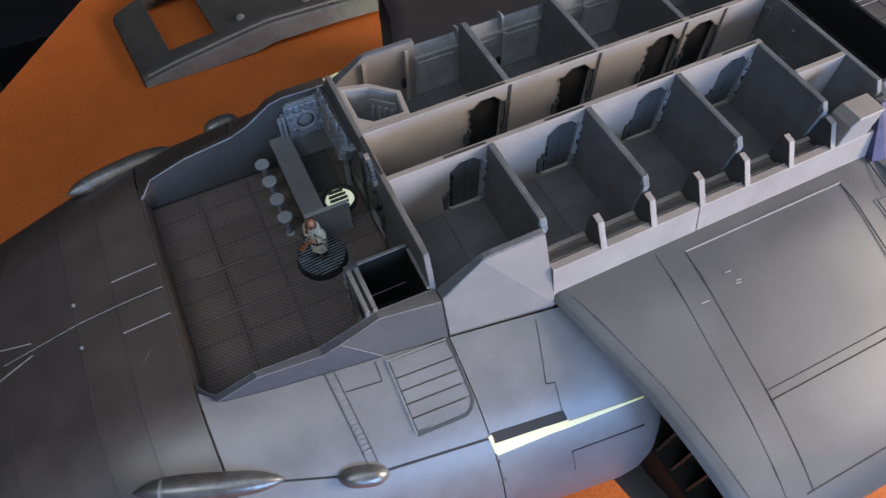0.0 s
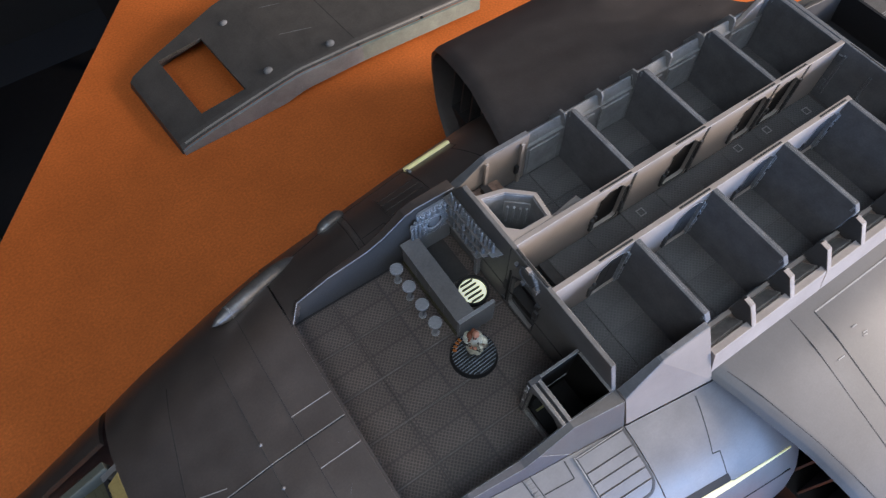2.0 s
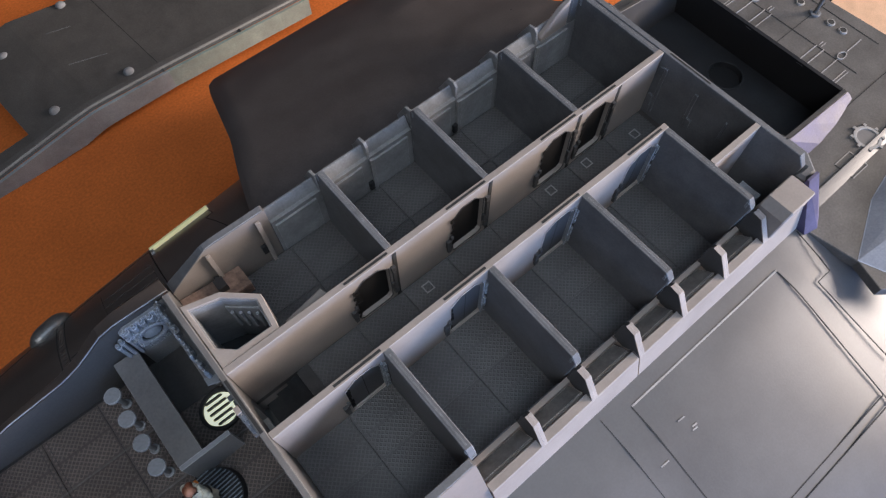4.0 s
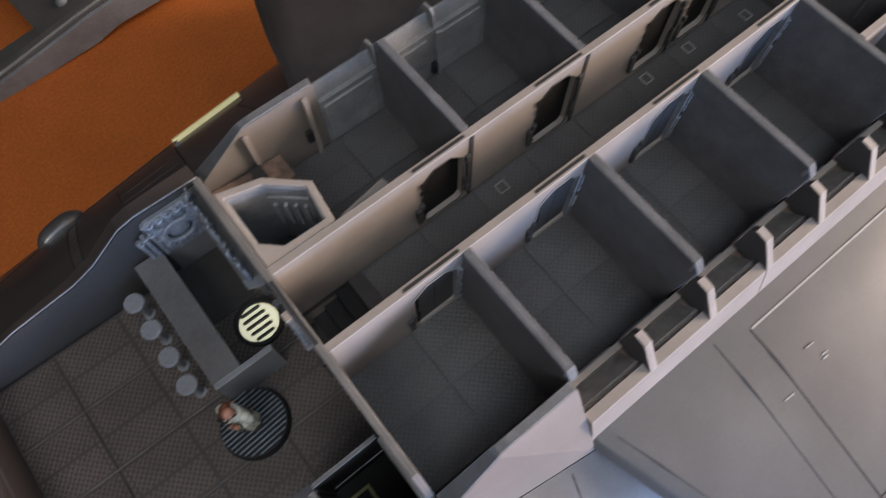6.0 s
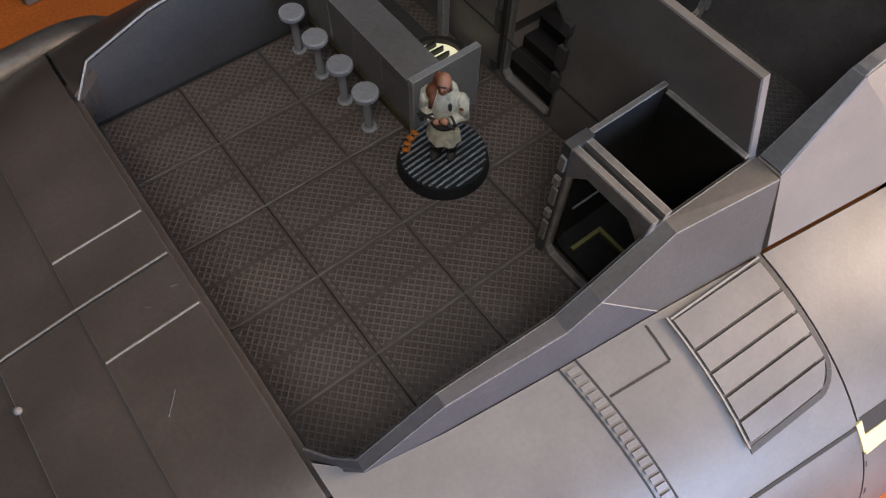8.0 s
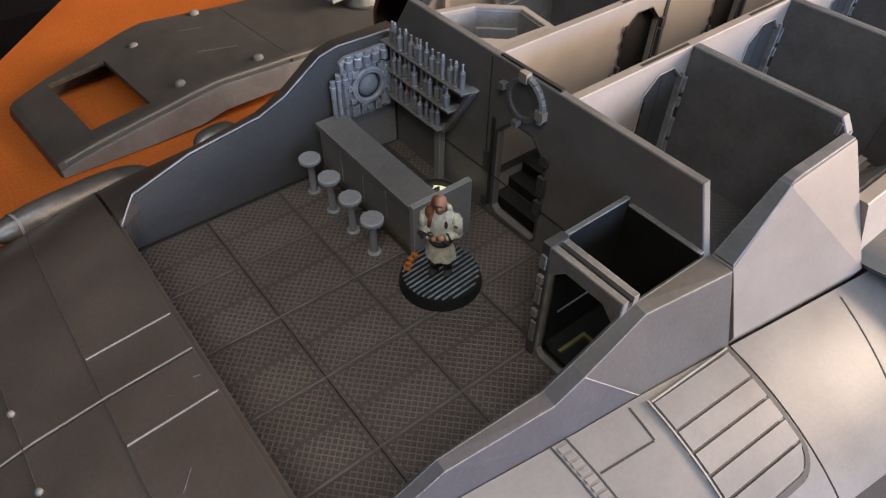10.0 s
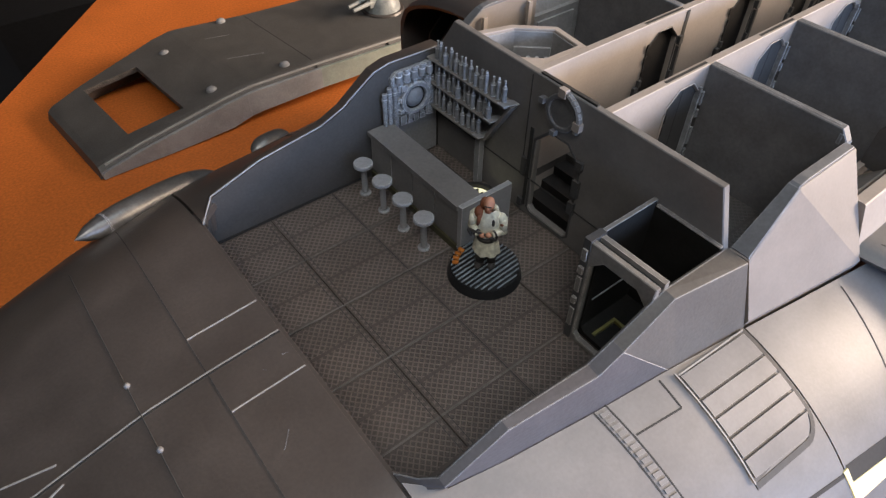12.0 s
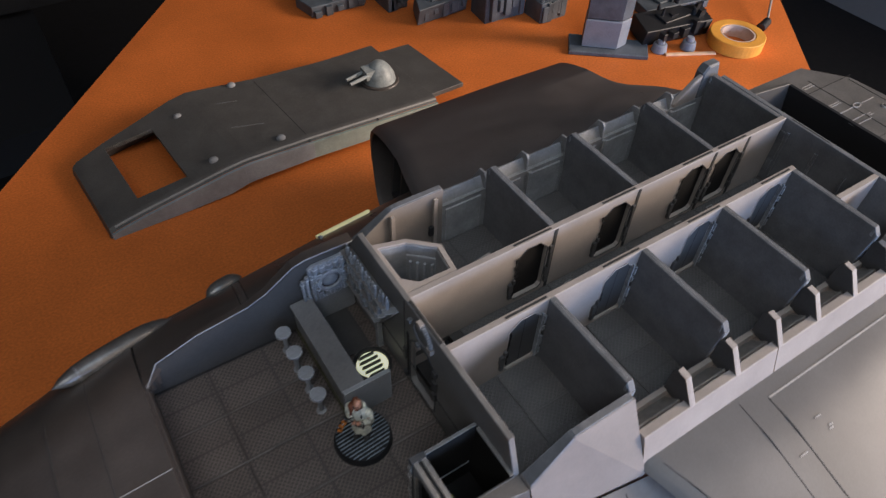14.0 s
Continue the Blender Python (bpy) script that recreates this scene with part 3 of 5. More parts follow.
# details on the hull's side
for side in (-1, 1):
    h = hulls[side]
    # far details use the shaded copy as well
    paint = HULL if side < 0 else DECK
    fn = shoulder
    ends = [90.2, 99.2, 105.5, 111.8, 118.2, 124.0]
    for k in range(5):
        bm = bmesh.new()
        y0, y1 = ends[k] + 0.45, ends[k + 1] - 0.45
        x0, x1, x2 = -33.6, -3.2, -3.2 if k < 4 else -7.6
        skin_patch(bm, fn, side, ((x0, y0), (x1, y0 + 2.2), (x2, y1 + 2.2), (x0, y1)), 0.75, 1.2, 6, 3)
        part("vent_slat", bm, paint, h, smooth=True)
    bm = bmesh.new()
    skin_patch(bm, fn, side, ((-34.4, 90), (-2.2, 92), (-6, 123.6), (-34.4, 125)), 0.1, 0.5, 6, 6)
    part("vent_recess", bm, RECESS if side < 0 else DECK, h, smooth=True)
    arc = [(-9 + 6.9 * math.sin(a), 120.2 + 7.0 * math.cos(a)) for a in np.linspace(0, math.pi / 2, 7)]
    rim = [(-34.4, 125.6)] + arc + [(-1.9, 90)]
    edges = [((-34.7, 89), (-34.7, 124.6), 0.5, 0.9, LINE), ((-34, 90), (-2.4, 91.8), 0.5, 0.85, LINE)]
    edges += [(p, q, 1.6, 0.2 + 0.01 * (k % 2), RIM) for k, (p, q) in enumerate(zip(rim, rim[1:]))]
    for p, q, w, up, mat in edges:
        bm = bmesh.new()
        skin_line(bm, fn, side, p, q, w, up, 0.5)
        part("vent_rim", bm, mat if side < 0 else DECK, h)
    # strip of small plates and a shallow panel
    for x in (-65.2, -60.4):
        bm = bmesh.new()
        skin_line(bm, fn, side, (x - 0.3, 83), (x + 3.0, 128), 0.55, 0.12)
        part("side_seam", bm, GAP, h)
    for k in range(17):
        bm = bmesh.new()
        y, x = 84.5 + k * 2.3, -64.4 + k * 0.19
        skin_patch(bm, fn, side, ((x, y), (x + 3.0, y + 0.4), (x + 3.0, y + 1.7), (x, y + 1.3)), 0.4, 0.8, 1, 1)
        part("side_plate", bm, paint, h)
    for p, q, w in (((-59, 95), (-40.8, 97.4), 0.6), ((-40.6, 97.4), (-40.2, 87.5), 0.6), ((-54, 132.6), (-1.5, 140.4), 1.0), ((-108, 115.5), (-78, 125.8), 0.9)):
        bm = bmesh.new()
        skin_line(bm, fn, side, p, q, w, 0.12)
        part("side_seam", bm, GAP, h)
    aft = hulls[side, "aft"]
    # a flat dark patch puts the slot's inner shade into colour
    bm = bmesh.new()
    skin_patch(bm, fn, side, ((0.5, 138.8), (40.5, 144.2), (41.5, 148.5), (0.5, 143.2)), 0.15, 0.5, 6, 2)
    part("side_slot", bm, GAP, aft, "slot with its inner shade painted as a patch")
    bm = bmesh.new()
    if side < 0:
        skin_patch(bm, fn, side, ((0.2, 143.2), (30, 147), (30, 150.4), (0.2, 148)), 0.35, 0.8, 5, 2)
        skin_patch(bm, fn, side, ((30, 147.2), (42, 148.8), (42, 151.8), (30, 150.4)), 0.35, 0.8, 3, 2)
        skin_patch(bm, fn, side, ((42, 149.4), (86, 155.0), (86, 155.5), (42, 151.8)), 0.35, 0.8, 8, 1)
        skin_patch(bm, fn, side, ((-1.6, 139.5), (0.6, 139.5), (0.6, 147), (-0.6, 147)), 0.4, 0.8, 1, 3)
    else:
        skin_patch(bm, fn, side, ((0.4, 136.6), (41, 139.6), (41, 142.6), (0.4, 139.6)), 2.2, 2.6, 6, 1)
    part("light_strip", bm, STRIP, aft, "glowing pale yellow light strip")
    if side > 0:
        bm = bmesh.new()
        skin_patch(bm, fn, side, ((0.4, 131.5), (2.2, 131.6), (2.2, 136.4), (0.4, 136.3)), 1.4, 1.8, 1, 2)
        part("strip_bracket", bm, JAMB, aft)
    for p, q in (((45.3, 101.5), (36.3, 130.8)), ((36.3, 130.8), (41.2, 132)), ((41.2, 132), (39.8, 144)), ((0.3, 150), (1.5, 166)), ((40, 161), (84, 166)), ((40, 161), (41, 168))):
        bm = bmesh.new()
        skin_line(bm, fn, side, p, q, 0.5, 0.12)
        part("side_seam", bm, GAP if side < 0 else DARK, aft)
    # spindle pods on the seam
    for x, L, r, host in ((-133, 35, 6.3, nose), (-66, 13, 5.6, h)):
        y = lerp(((-170, 97), (-133, 106), (-66, 130)), x)
        z = shoulder(x, y)
        x2 = x + 1
        dirn = Vector((1, side * 0.33, -0.16)).normalized()
        n = normal_of(shoulder, x, y)
        mid = Vector((x, side * y, z)) + Vector((n.x, side * n.y, n.z)) * 0.8
        bm = bmesh.new()
        rows = []
        for i in range(15):
            t = -1 + 2 * i / 14
            rad = r * (max(0.0, 1 - abs(t) ** 3.2)) ** 0.8 + 0.02
            u = dirn.orthogonal().normalized()
            v = dirn.cross(u)
            rows.append([tuple(mid + dirn * (t * L) + (u * math.cos(a) + v * math.sin(a)) * rad) for a in np.linspace(0, 2 * math.pi, 15)])
        grid(bm, rows)
        bmesh.ops.remove_doubles(bm, verts=bm.verts, dist=0.01)
        pod = part("spindle_pod", bm, CHROME, host, smooth=True)
        if L > 20:
            for t in (-0.62, 0.55):
                bm = bmesh.new()
                cyl(bm, mid + dirn * (t * L - 0.5), mid + dirn * (t * L + 0.5), r * 0.8 + 0.3, seg=16)
                part("pod_collar", bm, DIVIDER, pod, smooth=True)

# lounge side walls: their top edge rises in steps towards the bulkhead; x, height, inner and outer edge
WALL_EDGE = {
    -1: [(-124, 20.5, 62, 65.5), (-120, 22, 68, 70.5), (-116, 24, 72, 75.2), (-95, 33.4, 73, 76.4), (-63, 34, 75, 79.8), (-53, 37.6, 75, 79.8), (-32, 46, 75, 79.2), (-0.8, 45.4, 75.5, 83.6)],
    1: [(-124, 20.5, 65.5, 68), (-120, 22, 70.5, 73.5), (-116, 23.8, 75, 78), (-93, 31, 75.4, 79), (-64, 35.2, 75.5, 80.5), (-53, 39.6, 75.5, 81), (-36.5, 50.6, 75.5, 82), (-28.5, 52.4, 75.5, 82.5), (-0.8, 52, 75.5, 83.5)],
}


def closed_loft(bm, rows):
    """A skin through closed outlines, with both ends shut."""
    vs = [[bm.verts.new(p) for p in r] for r in rows]
    for a, b in zip(vs, vs[1:]):
        for i in range(len(a)):
            k = (i + 1) % len(a)
            bm.faces.new((a[i], a[k], b[k], b[i]))
    bm.faces.new(vs[0][::-1]), bm.faces.new(vs[-1])


def wall_row(side, x, z, yi, yo, foot_x=None):
    """One cross section of a lounge side wall; its foot may lie further aft than its top."""
    fx = x if foot_x is None else foot_x
    yb = lerp(BASE, fx)
    return [(fx, side * 76, -1), (x, side * yi, z - 0.4), (x, side * (yi + 0.4), z), (x, side * (yo - 0.5), z - 0.6), (x, side * yo, z - 1.2), (fx, side * (yb - 0.3), shoulder(fx, yb) - 0.4), (fx, side * max(76.5, yb - 6), -1)]


for side in (-1, 1):
    edge = WALL_EDGE[side]
    # the fore part ends in a slanting crease
    fold = next(k for k, e in enumerate(edge) if e[0] == -53)
    front = [wall_row(side, *e) for e in edge[:fold]] + [wall_row(side, *edge[fold], -35)]
    rest = [wall_row(side, *edge[fold], -35)] + [wall_row(side, x, z, yi, yo, max(x, -32 + (x + 32) * 0.5)) for x, z, yi, yo in edge[fold + 1:]]
    bm = bmesh.new()
    closed_loft(bm, front)
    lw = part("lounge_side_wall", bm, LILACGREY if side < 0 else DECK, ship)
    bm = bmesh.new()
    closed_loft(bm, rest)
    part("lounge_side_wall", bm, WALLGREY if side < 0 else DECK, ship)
    bm = bmesh.new()
    grid(bm, [[(x, side * 75.2, -0.5), (x, side * (yi - 0.5), z - 0.6)] for x, z, yi, yo in edge])
    thick(bm, 0.3)
    part("inner_lining", bm, LINING, lw, "dark grey inner lining")
    if side < 0:
        # rubbed crease between the two parts and rubbed outer edge along the top
        ends = [(x, side * (yo - 0.2), z - 0.8) for x, z, yi, yo in edge[2:]]
        yb = lerp(BASE, -35)
        crease = [(-53, -79.7, 36.5), (-35, -yb + 0.3, shoulder(-35, yb) - 0.2)]
        for p, q in [*zip(ends, ends[1:]), crease]:
            bm = bmesh.new()
            cyl(bm, p, q, 0.18, 0.18, 6)
            part("rubbed_arris", bm, BARTOP, lw)
    bm = bmesh.new()
    box(bm, -123, -45, *sorted((side * 73.6, side * 74.7)), 0.02, 0.25)
    part("floor_gap", bm, DARK, lw)
    bm = bmesh.new()
    for (xa, za, ya, yo), (xb, zb, yb, yp) in zip(edge, edge[1:]):
        # dry-brushed inner arris
        cyl(bm, (xa, side * (ya + 0.1), za - 0.3), (xb, side * (yb + 0.1), zb - 0.3), 0.32, 0.32, 6)
    part("rubbed_arris", bm, BARMAT if side > 0 else DIVIDER, lw)

CABIN = 18.0
bm = bmesh.new()
box(bm, -125.3, -123.6, -74, 74, -0.8, 19.5)
part("lounge_front_wall", bm, DECK, ship)
bm = bmesh.new()
box(bm, -110, 400, -72, 76, -150, -22)
part("hull_core", bm, DARK, ship)
# floor bases, tiles come last
bm = bmesh.new()
box(bm, -123.5, 24, -75.5, 75.5, -4, -0.9)
base_floor = part("lounge_floor", bm, FLOOR, ship)
bm = bmesh.new()
plate(bm, [(0.1, -75.9), (279.4, -75.9), (279.4, 75.9), (0.1, 75.9), (0.1, 15.4), (24, 15.4), (24, -15.9), (0.1, -15.9)], CABIN - 5, CABIN - 0.9, "z")
cabin_floor = part("cabin_floor", bm, FLOOR, ship)
for k in range(3):
    bm = bmesh.new()
    box(bm, 3 + k * 7, 24, -15.8, 15.3, -0.8 if k == 0 else k * 4.6, (k + 1) * 4.6)
    part("stair", bm, STAIR, cabin_floor, bevel=0.4)


def octagon(x0, x1, z0, z1, c, foot=2.0):
    return [(x0 + foot, z0), (x1 - foot, z0), (x1, z0 + foot), (x1, z1 - c), (x1 - c, z1), (x0 + c, z1), (x0, z1 - c), (x0, z0 + foot)]


def grow(x0, x1, z0, z1, c, g):
    return octagon(x0 - g, x1 + g, z0 - 0.8, z1 + g, c + g * 0.4)


# bulkhead between lounge and cabins
bm = bmesh.new()
plate(bm, [(-75, -0.8), (74.5, -0.8), (74.5, 52), (64, 68), (-68, 66.5), (-75.5, 45)], -3, 0, "x", [octagon(-13, 10, 2.5, 46, 7)])
bulkhead = part("bulkhead", bm, BULK, ship, bevel=0.35)
bm = bmesh.new()
box(bm, -2.2, -0.8, -15, 13, 67.2, 68.1)
part("top_slot", bm, GAP, bulkhead)
bm = bmesh.new()
plate(bm, grow(-13, 10, 2.5, 46, 7, 1.2), -3.5, -3.05, "x", [octagon(-13.1, 10.1, 2, 46.1, 7)])
door_frame = part("door_frame", bm, DOORGREY, bulkhead, bevel=0.25)
bm = bmesh.new()
box(bm, -3.6, -3.2, 11.8, 13.4, 4, 44)
part("door_track", bm, GAP, bulkhead)
for y, z, a, b in ((14.4, 24, 1.2, 9), (-13.8, 30, 1.6, 8), (-13.4, 20, 1.5, 6), (14.2, 5, 1.2, 4), (-13.6, 41, 1.6, 4)):
    bm = bmesh.new()
    box(bm, -4.6, -3.05, y - a, y + a, z - b / 2, z + b / 2)
    part("door_latch", bm, DOORGREY, bulkhead, bevel=0.3)
bm = bmesh.new()
ring(bm, (-0.6, 57.6), 5.8, 7.6, -4.2, -3.05, "x", 28)
part("round_hatch_ring", bm, DIVIDER, bulkhead, bevel=0.25)
bm = bmesh.new()
ring(bm, (-0.6, 57.6), 0, 5.7, -3.5, -3.05, "x", 28)
part("round_hatch", bm, DIVIDER, bulkhead)
bm = bmesh.new()
arc = [(-3.9, -0.5 - 9.3 * math.sin(a), 57.6 + 9.3 * math.cos(a)) for a in np.linspace(0.1, 2.0, 9)]
for p, q in zip(arc, arc[1:]):
    cyl(bm, p, q, 1.3, seg=8)
part("hatch_pipe", bm, BARTOP, bulkhead, smooth=True)
for a, size, mat in ((0.05, 1.7, WALL), (1.65, 1.7, WALL), (3.3, 1.1, DIVIDER), (4.9, 1.1, DIVIDER)):
    bm = bmesh.new()
    c = (-0.5 - 9.2 * math.sin(a), 57.6 + 9.2 * math.cos(a))
    box(bm, -5.4, -3.05, c[0] - size, c[0] + size, c[1] - size, c[1] + size)
    part("hatch_lug", bm, mat, bulkhead, bevel=0.4)
bm = bmesh.new()
box(bm, -3.3, -3.02, 15.8, 16.1, 19.2, 66)
part("panel_seam", bm, GAP, bulkhead)
bm = bmesh.new()
box(bm, -3.3, -3.02, -75, 74, 18.5, 18.9)
part("panel_seam", bm, GAP, bulkhead)

# corridor walls with their doorways
WALLTOP = 66.0
NEAR_X, FAR_X = (59, 120, 181, 241), (90, 151, 214, 277)
NEAR_DOORS = [(x - 24, x - 4) for x in NEAR_X]
FAR_DOORS = [(66, 86), (127, 147), (190, 210), (220, 240)]


def door_trim(wall, x0, x1, y):
    """Raised frame, latch cluster and jamb column on the near face y of a wall."""
    bm = bmesh.new()
    plate(bm, grow(x0, x1, CABIN + 3, 60, 6, 0.6), y - 0.5, y - 0.05, "y", [octagon(x0 - 0.1, x1 + 0.1, CABIN + 2.6, 60.1, 6)])
    part("door_frame", bm, WALL if y < 0 else DOORGREY, wall, bevel=0.2)
    for x, z, a, b in ((x0 - 3.0, 33, 1.4, 7), (x0 - 2.8, 26.5, 1.0, 4), (x0 - 1.2, 38, 0.8, 3), (x1 + 2.7, 40, 0.8, 18), (x1 + 2.6, 52, 1.2, 4), (x1 + 2.6, 27, 1.2, 5), (x1 + 1.2, 34, 0.6, 6)):
        bm = bmesh.new()
        box(bm, x - a, x + a, y - 1.7, y - 0.05, z - b / 2, z + b / 2)
        part("door_latch", bm, DOORGREY, wall, bevel=0.3)
    bm = bmesh.new()
    box(bm, x0 - 3, x1 + 2, y + 1.0, y + 2.3, WALLTOP - 0.6, WALLTOP + 0.12)
    part("door_slot", bm, GAP, wall)


for y0, y1, end, doors in ((-19.5, -16, 243, NEAR_DOORS), (15.5, 19, 279, FAR_DOORS)):
    bm = bmesh.new()
    plate(bm, [(0.2, -0.8), (end, -0.8), (end, WALLTOP), (0.2, WALLTOP)], y0, y1, "y", [octagon(a, b, CABIN + 3, 60, 6) for a, b in doors])
    wall = part("corridor_wall", bm, WALL, ship, bevel=0.25)
    for a, b in doors:
        door_trim(wall, a, b, y0)
    # a black sheet puts each far doorway's darkness into colour
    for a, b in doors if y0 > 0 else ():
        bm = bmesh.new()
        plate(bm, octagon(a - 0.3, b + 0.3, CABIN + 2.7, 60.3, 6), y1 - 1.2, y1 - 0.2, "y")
        part("door_leaf", bm, DOORBLACK, wall, "black sheet added for the doorway's darkness")
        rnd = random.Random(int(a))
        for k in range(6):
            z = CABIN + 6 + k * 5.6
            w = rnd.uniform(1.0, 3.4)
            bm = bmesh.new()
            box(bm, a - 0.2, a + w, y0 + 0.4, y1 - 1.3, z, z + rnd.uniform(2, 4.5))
            part("door_lug", bm, DOORBLACK, wall)
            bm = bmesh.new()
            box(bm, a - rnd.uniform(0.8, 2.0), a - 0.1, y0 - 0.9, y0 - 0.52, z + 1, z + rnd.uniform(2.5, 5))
            part("door_lug", bm, DOORBLACK, wall)
    for a, b in doors if y0 < 0 else ():
        # closed leaf, ragged lugs; opposite, a jamb with blue light painted in
        bm = bmesh.new()
        plate(bm, octagon(a - 0.3, b + 0.3, CABIN + 2.7, 60.3, 6), y0 + 1.0, y0 + 2.2, "y")
        leaf = part("door_leaf", bm, DOORGREY, wall, "dark grey closed door leaf")
        bm = bmesh.new()
        box(bm, a + 9.7, a + 10.1, y0 + 0.95, y0 + 1.1, CABIN + 4, 59)
        part("leaf_seam", bm, GAP, leaf)
        rnd = random.Random(int(a))
        for k in range(6):
            z, w = CABIN + 6 + k * 5.6, rnd.uniform(0.8, 2.6)
            bm = bmesh.new()
            box(bm, a - 0.2, a + w, y0 + 0.2, y0 + 0.95, z, z + rnd.uniform(2, 4.5))
            part("door_lug", bm, DOORBLACK, wall)
        bm = bmesh.new()
        box(bm, b - 0.9, b + 0.1, y0 - 1.3, y0 + 0.9, CABIN + 1.2, 57)
        jamb = part("door_jamb", bm, JAMB, wall, "pale door jamb with blue light painted in", bevel=0.25)
        for z, h in ((CABIN + 7, 5), (34, 8), (45, 3.5), (52, 6)):
            bm = bmesh.new()
            box(bm, b + 0.15, b + 1.5, y0 - 2.0, y0 - 0.1, z - h / 2, z + h / 2)
            part("jamb_lug", bm, JAMB, jamb, bevel=0.25)
    for a, b in doors:
        bm = bmesh.new()
        box(bm, b + 3.4, b + 5.6, y0 - 0.3, y0 - 0.04, 0, WALLTOP - 1)
        part("wall_groove", bm, GAP, wall)
for side, xs in ((-1, NEAR_X), (1, FAR_X)):
    for x in xs:
        s = 19.6 if side < 0 else 19.1
        bm = bmesh.new()
        plate(bm, [(side * s, -0.8), (side * s, WALLTOP), (side * 73.6, WALLTOP), (side * 76.6, WALLTOP - 4), (side * 76.6, 57), (side * 75.2, 40), (side * 75.2, -0.8)], x - 1.9, x + 1.9, "x")
        d = part("divider", bm, DIVIDER, ship, bevel=0.35)
        bm = bmesh.new()
        a, b = sorted((side * 22, side * 72))
        box(bm, x - 0.35, x + 0.35, a, b, WALLTOP - 0.3, WALLTOP + 0.1)
        part("divider_slot", bm, DIVIDER, d)
        a, b = sorted((side * 76.62, side * 77.0))
        bm = bmesh.new()
        box(bm, x - 1.6, x + 1.6, a, b, 57.2, 61.6)
        part("end_tab", bm, JAMB, d, bevel=0.25)
        a, b = sorted((side * 73.4, side * 74.6))
        bm = bmesh.new()
        box(bm, x - 2.15, x + 2.15, a, b, 60.2, WALLTOP - 1.9)
        part("end_tab", bm, JAMB, d, bevel=0.25)

# cabin side walls with their window ledge and fins
for side in (-1, 1):
    bm = bmesh.new()
    rows = []
    for x, z, yt, fx in ((0.2, 44.5, 83.6, 0.2), (23.5, 61, 80.6, 40), (57.4, 61.5, 80.6, 57.4)):
        yb = lerp(BASE, fx) - 0.5
        rows.append([(fx, side * 76, -0.8), (x, side * 76, z), (x, side * (yt - 0.6), z), (x, side * yt, z - 1.0), (fx, side * yb, 22.6), (fx, side * (yb - 5), -0.8)])
    closed_loft(bm, rows)
    rw = part("raised_side_wall", bm, RAISED, ship)
    bm = bmesh.new()
    plate(bm, [(22, 60.6), (56.5, 61.2), (56.5, 62.4), (28, 62.4), (24, 61.8)], *sorted((side * 76.2, side * 79.7)), "y")
    part("top_strip", bm, DIVIDER, rw, bevel=0.2)
    bm = bmesh.new()
    closed_loft(bm, [[(x, side * 76.1, z), (x, side * 76.1, z + 0.7), (x, side * y, z + 0.7), (x, side * (y + 0.4), z)] for x, z, y in ((0.6, 44.7, 82.4), (22.8, 60.5, 79.8))])
    part("top_strip", bm, DIVIDER, rw)
    bm = bmesh.new()
    prof = [(76, -0.8), (76, 40), (78.4, 40), (78.8, 34.5), (86.0, 42.0), (86.3, 40.6), (87.3, 40.6), (87.6, 44), (91.6, 44), (92, 43.6), (97.5, 25), (92, -0.8)]
    if side > 0:
        prof = [(76, -0.8), (75.4, 18), (76.2, 47.5), (78, 47.8), (81.2, 54), (82.2, 54), (91.0, 40), (97.5, 25), (92, -0.8)]
    closed_loft(bm, [[(x, side * y, z) for y, z in prof] for x in (57.8, 149.0)])
    closed_loft(bm, [[(x, side * y, z) for y, z in prof] for x in (149.8, 279.3)])
    low = part("low_side_wall", bm, WALL if side < 0 else INNER, ship)
    # near fins: shade is in the dark faces, light in the pale edge
    for x in (88.5, 120, 151.5, 182, 213, 243.5):
        for d in (-0.88, 0.88) if side < 0 else (0,):
            top = 56.6 if side < 0 else 58.0
            bm = bmesh.new()
            plate(bm, [(side * 76.2, 39), (side * 86.8, 38), (side * 91.4, 43.5), (side * 83.4, top), (side * 78.6, top + 0.8), (side * 76.6, top - 1.6)], x + d - 0.8, x + d + 0.8, "x")
            fin = part("window_fin", bm, DOORGREY if side < 0 else INNER, low, bevel=0.25)
            if side < 0:
                bm = bmesh.new()
                plate(bm, [(-91.5, 43.3), (-92.0, 43.6), (-83.8, top + 0.5), (-78.6, top + 1.3), (-78.6, top + 0.9), (-83.5, top + 0.05)], x + d - 0.84, x + d + 0.84, "x")
                part("fin_edge", bm, WALL, fin, "pale strip for the fin's lit outer edge")
    # darker plates put the ledge's shade into colour
    for a, b in ((59, 86.4), (90.6, 117.9), (122.1, 148.6), (154, 179.9), (184.1, 210.9), (215.1, 241.4)) if side < 0 else ():
        bm = bmesh.new()
        closed_loft(bm, [[(x, -79.2, 35.0), (x, -85.7, 41.75), (x, -85.5, 42.2), (x, -78.9, 35.3)] for x in (a, b)])
        part("window_sill", bm, FRAMEGREY, low)
    # relief on the inner face
    for x in (72, 102, 133, 164, 196, 226, 257):
        bm = bmesh.new()
        a, b = sorted((side * 75.2, side * 76.1))
        if side < 0:
            box(bm, x - 12, x + 12, a, b, CABIN + 1, 30)
            box(bm, x - 12, x + 12, a, b, 31.5, 38)
        else:
            box(bm, x - 12.5, x + 12.5, a - 0.2, b, CABIN + 1, 44.5)
        # near panels take a darker colour for their shade
        part("inner_panel", bm, DIVIDER if side < 0 else INNER, low, bevel=0.3)
    bm = bmesh.new()
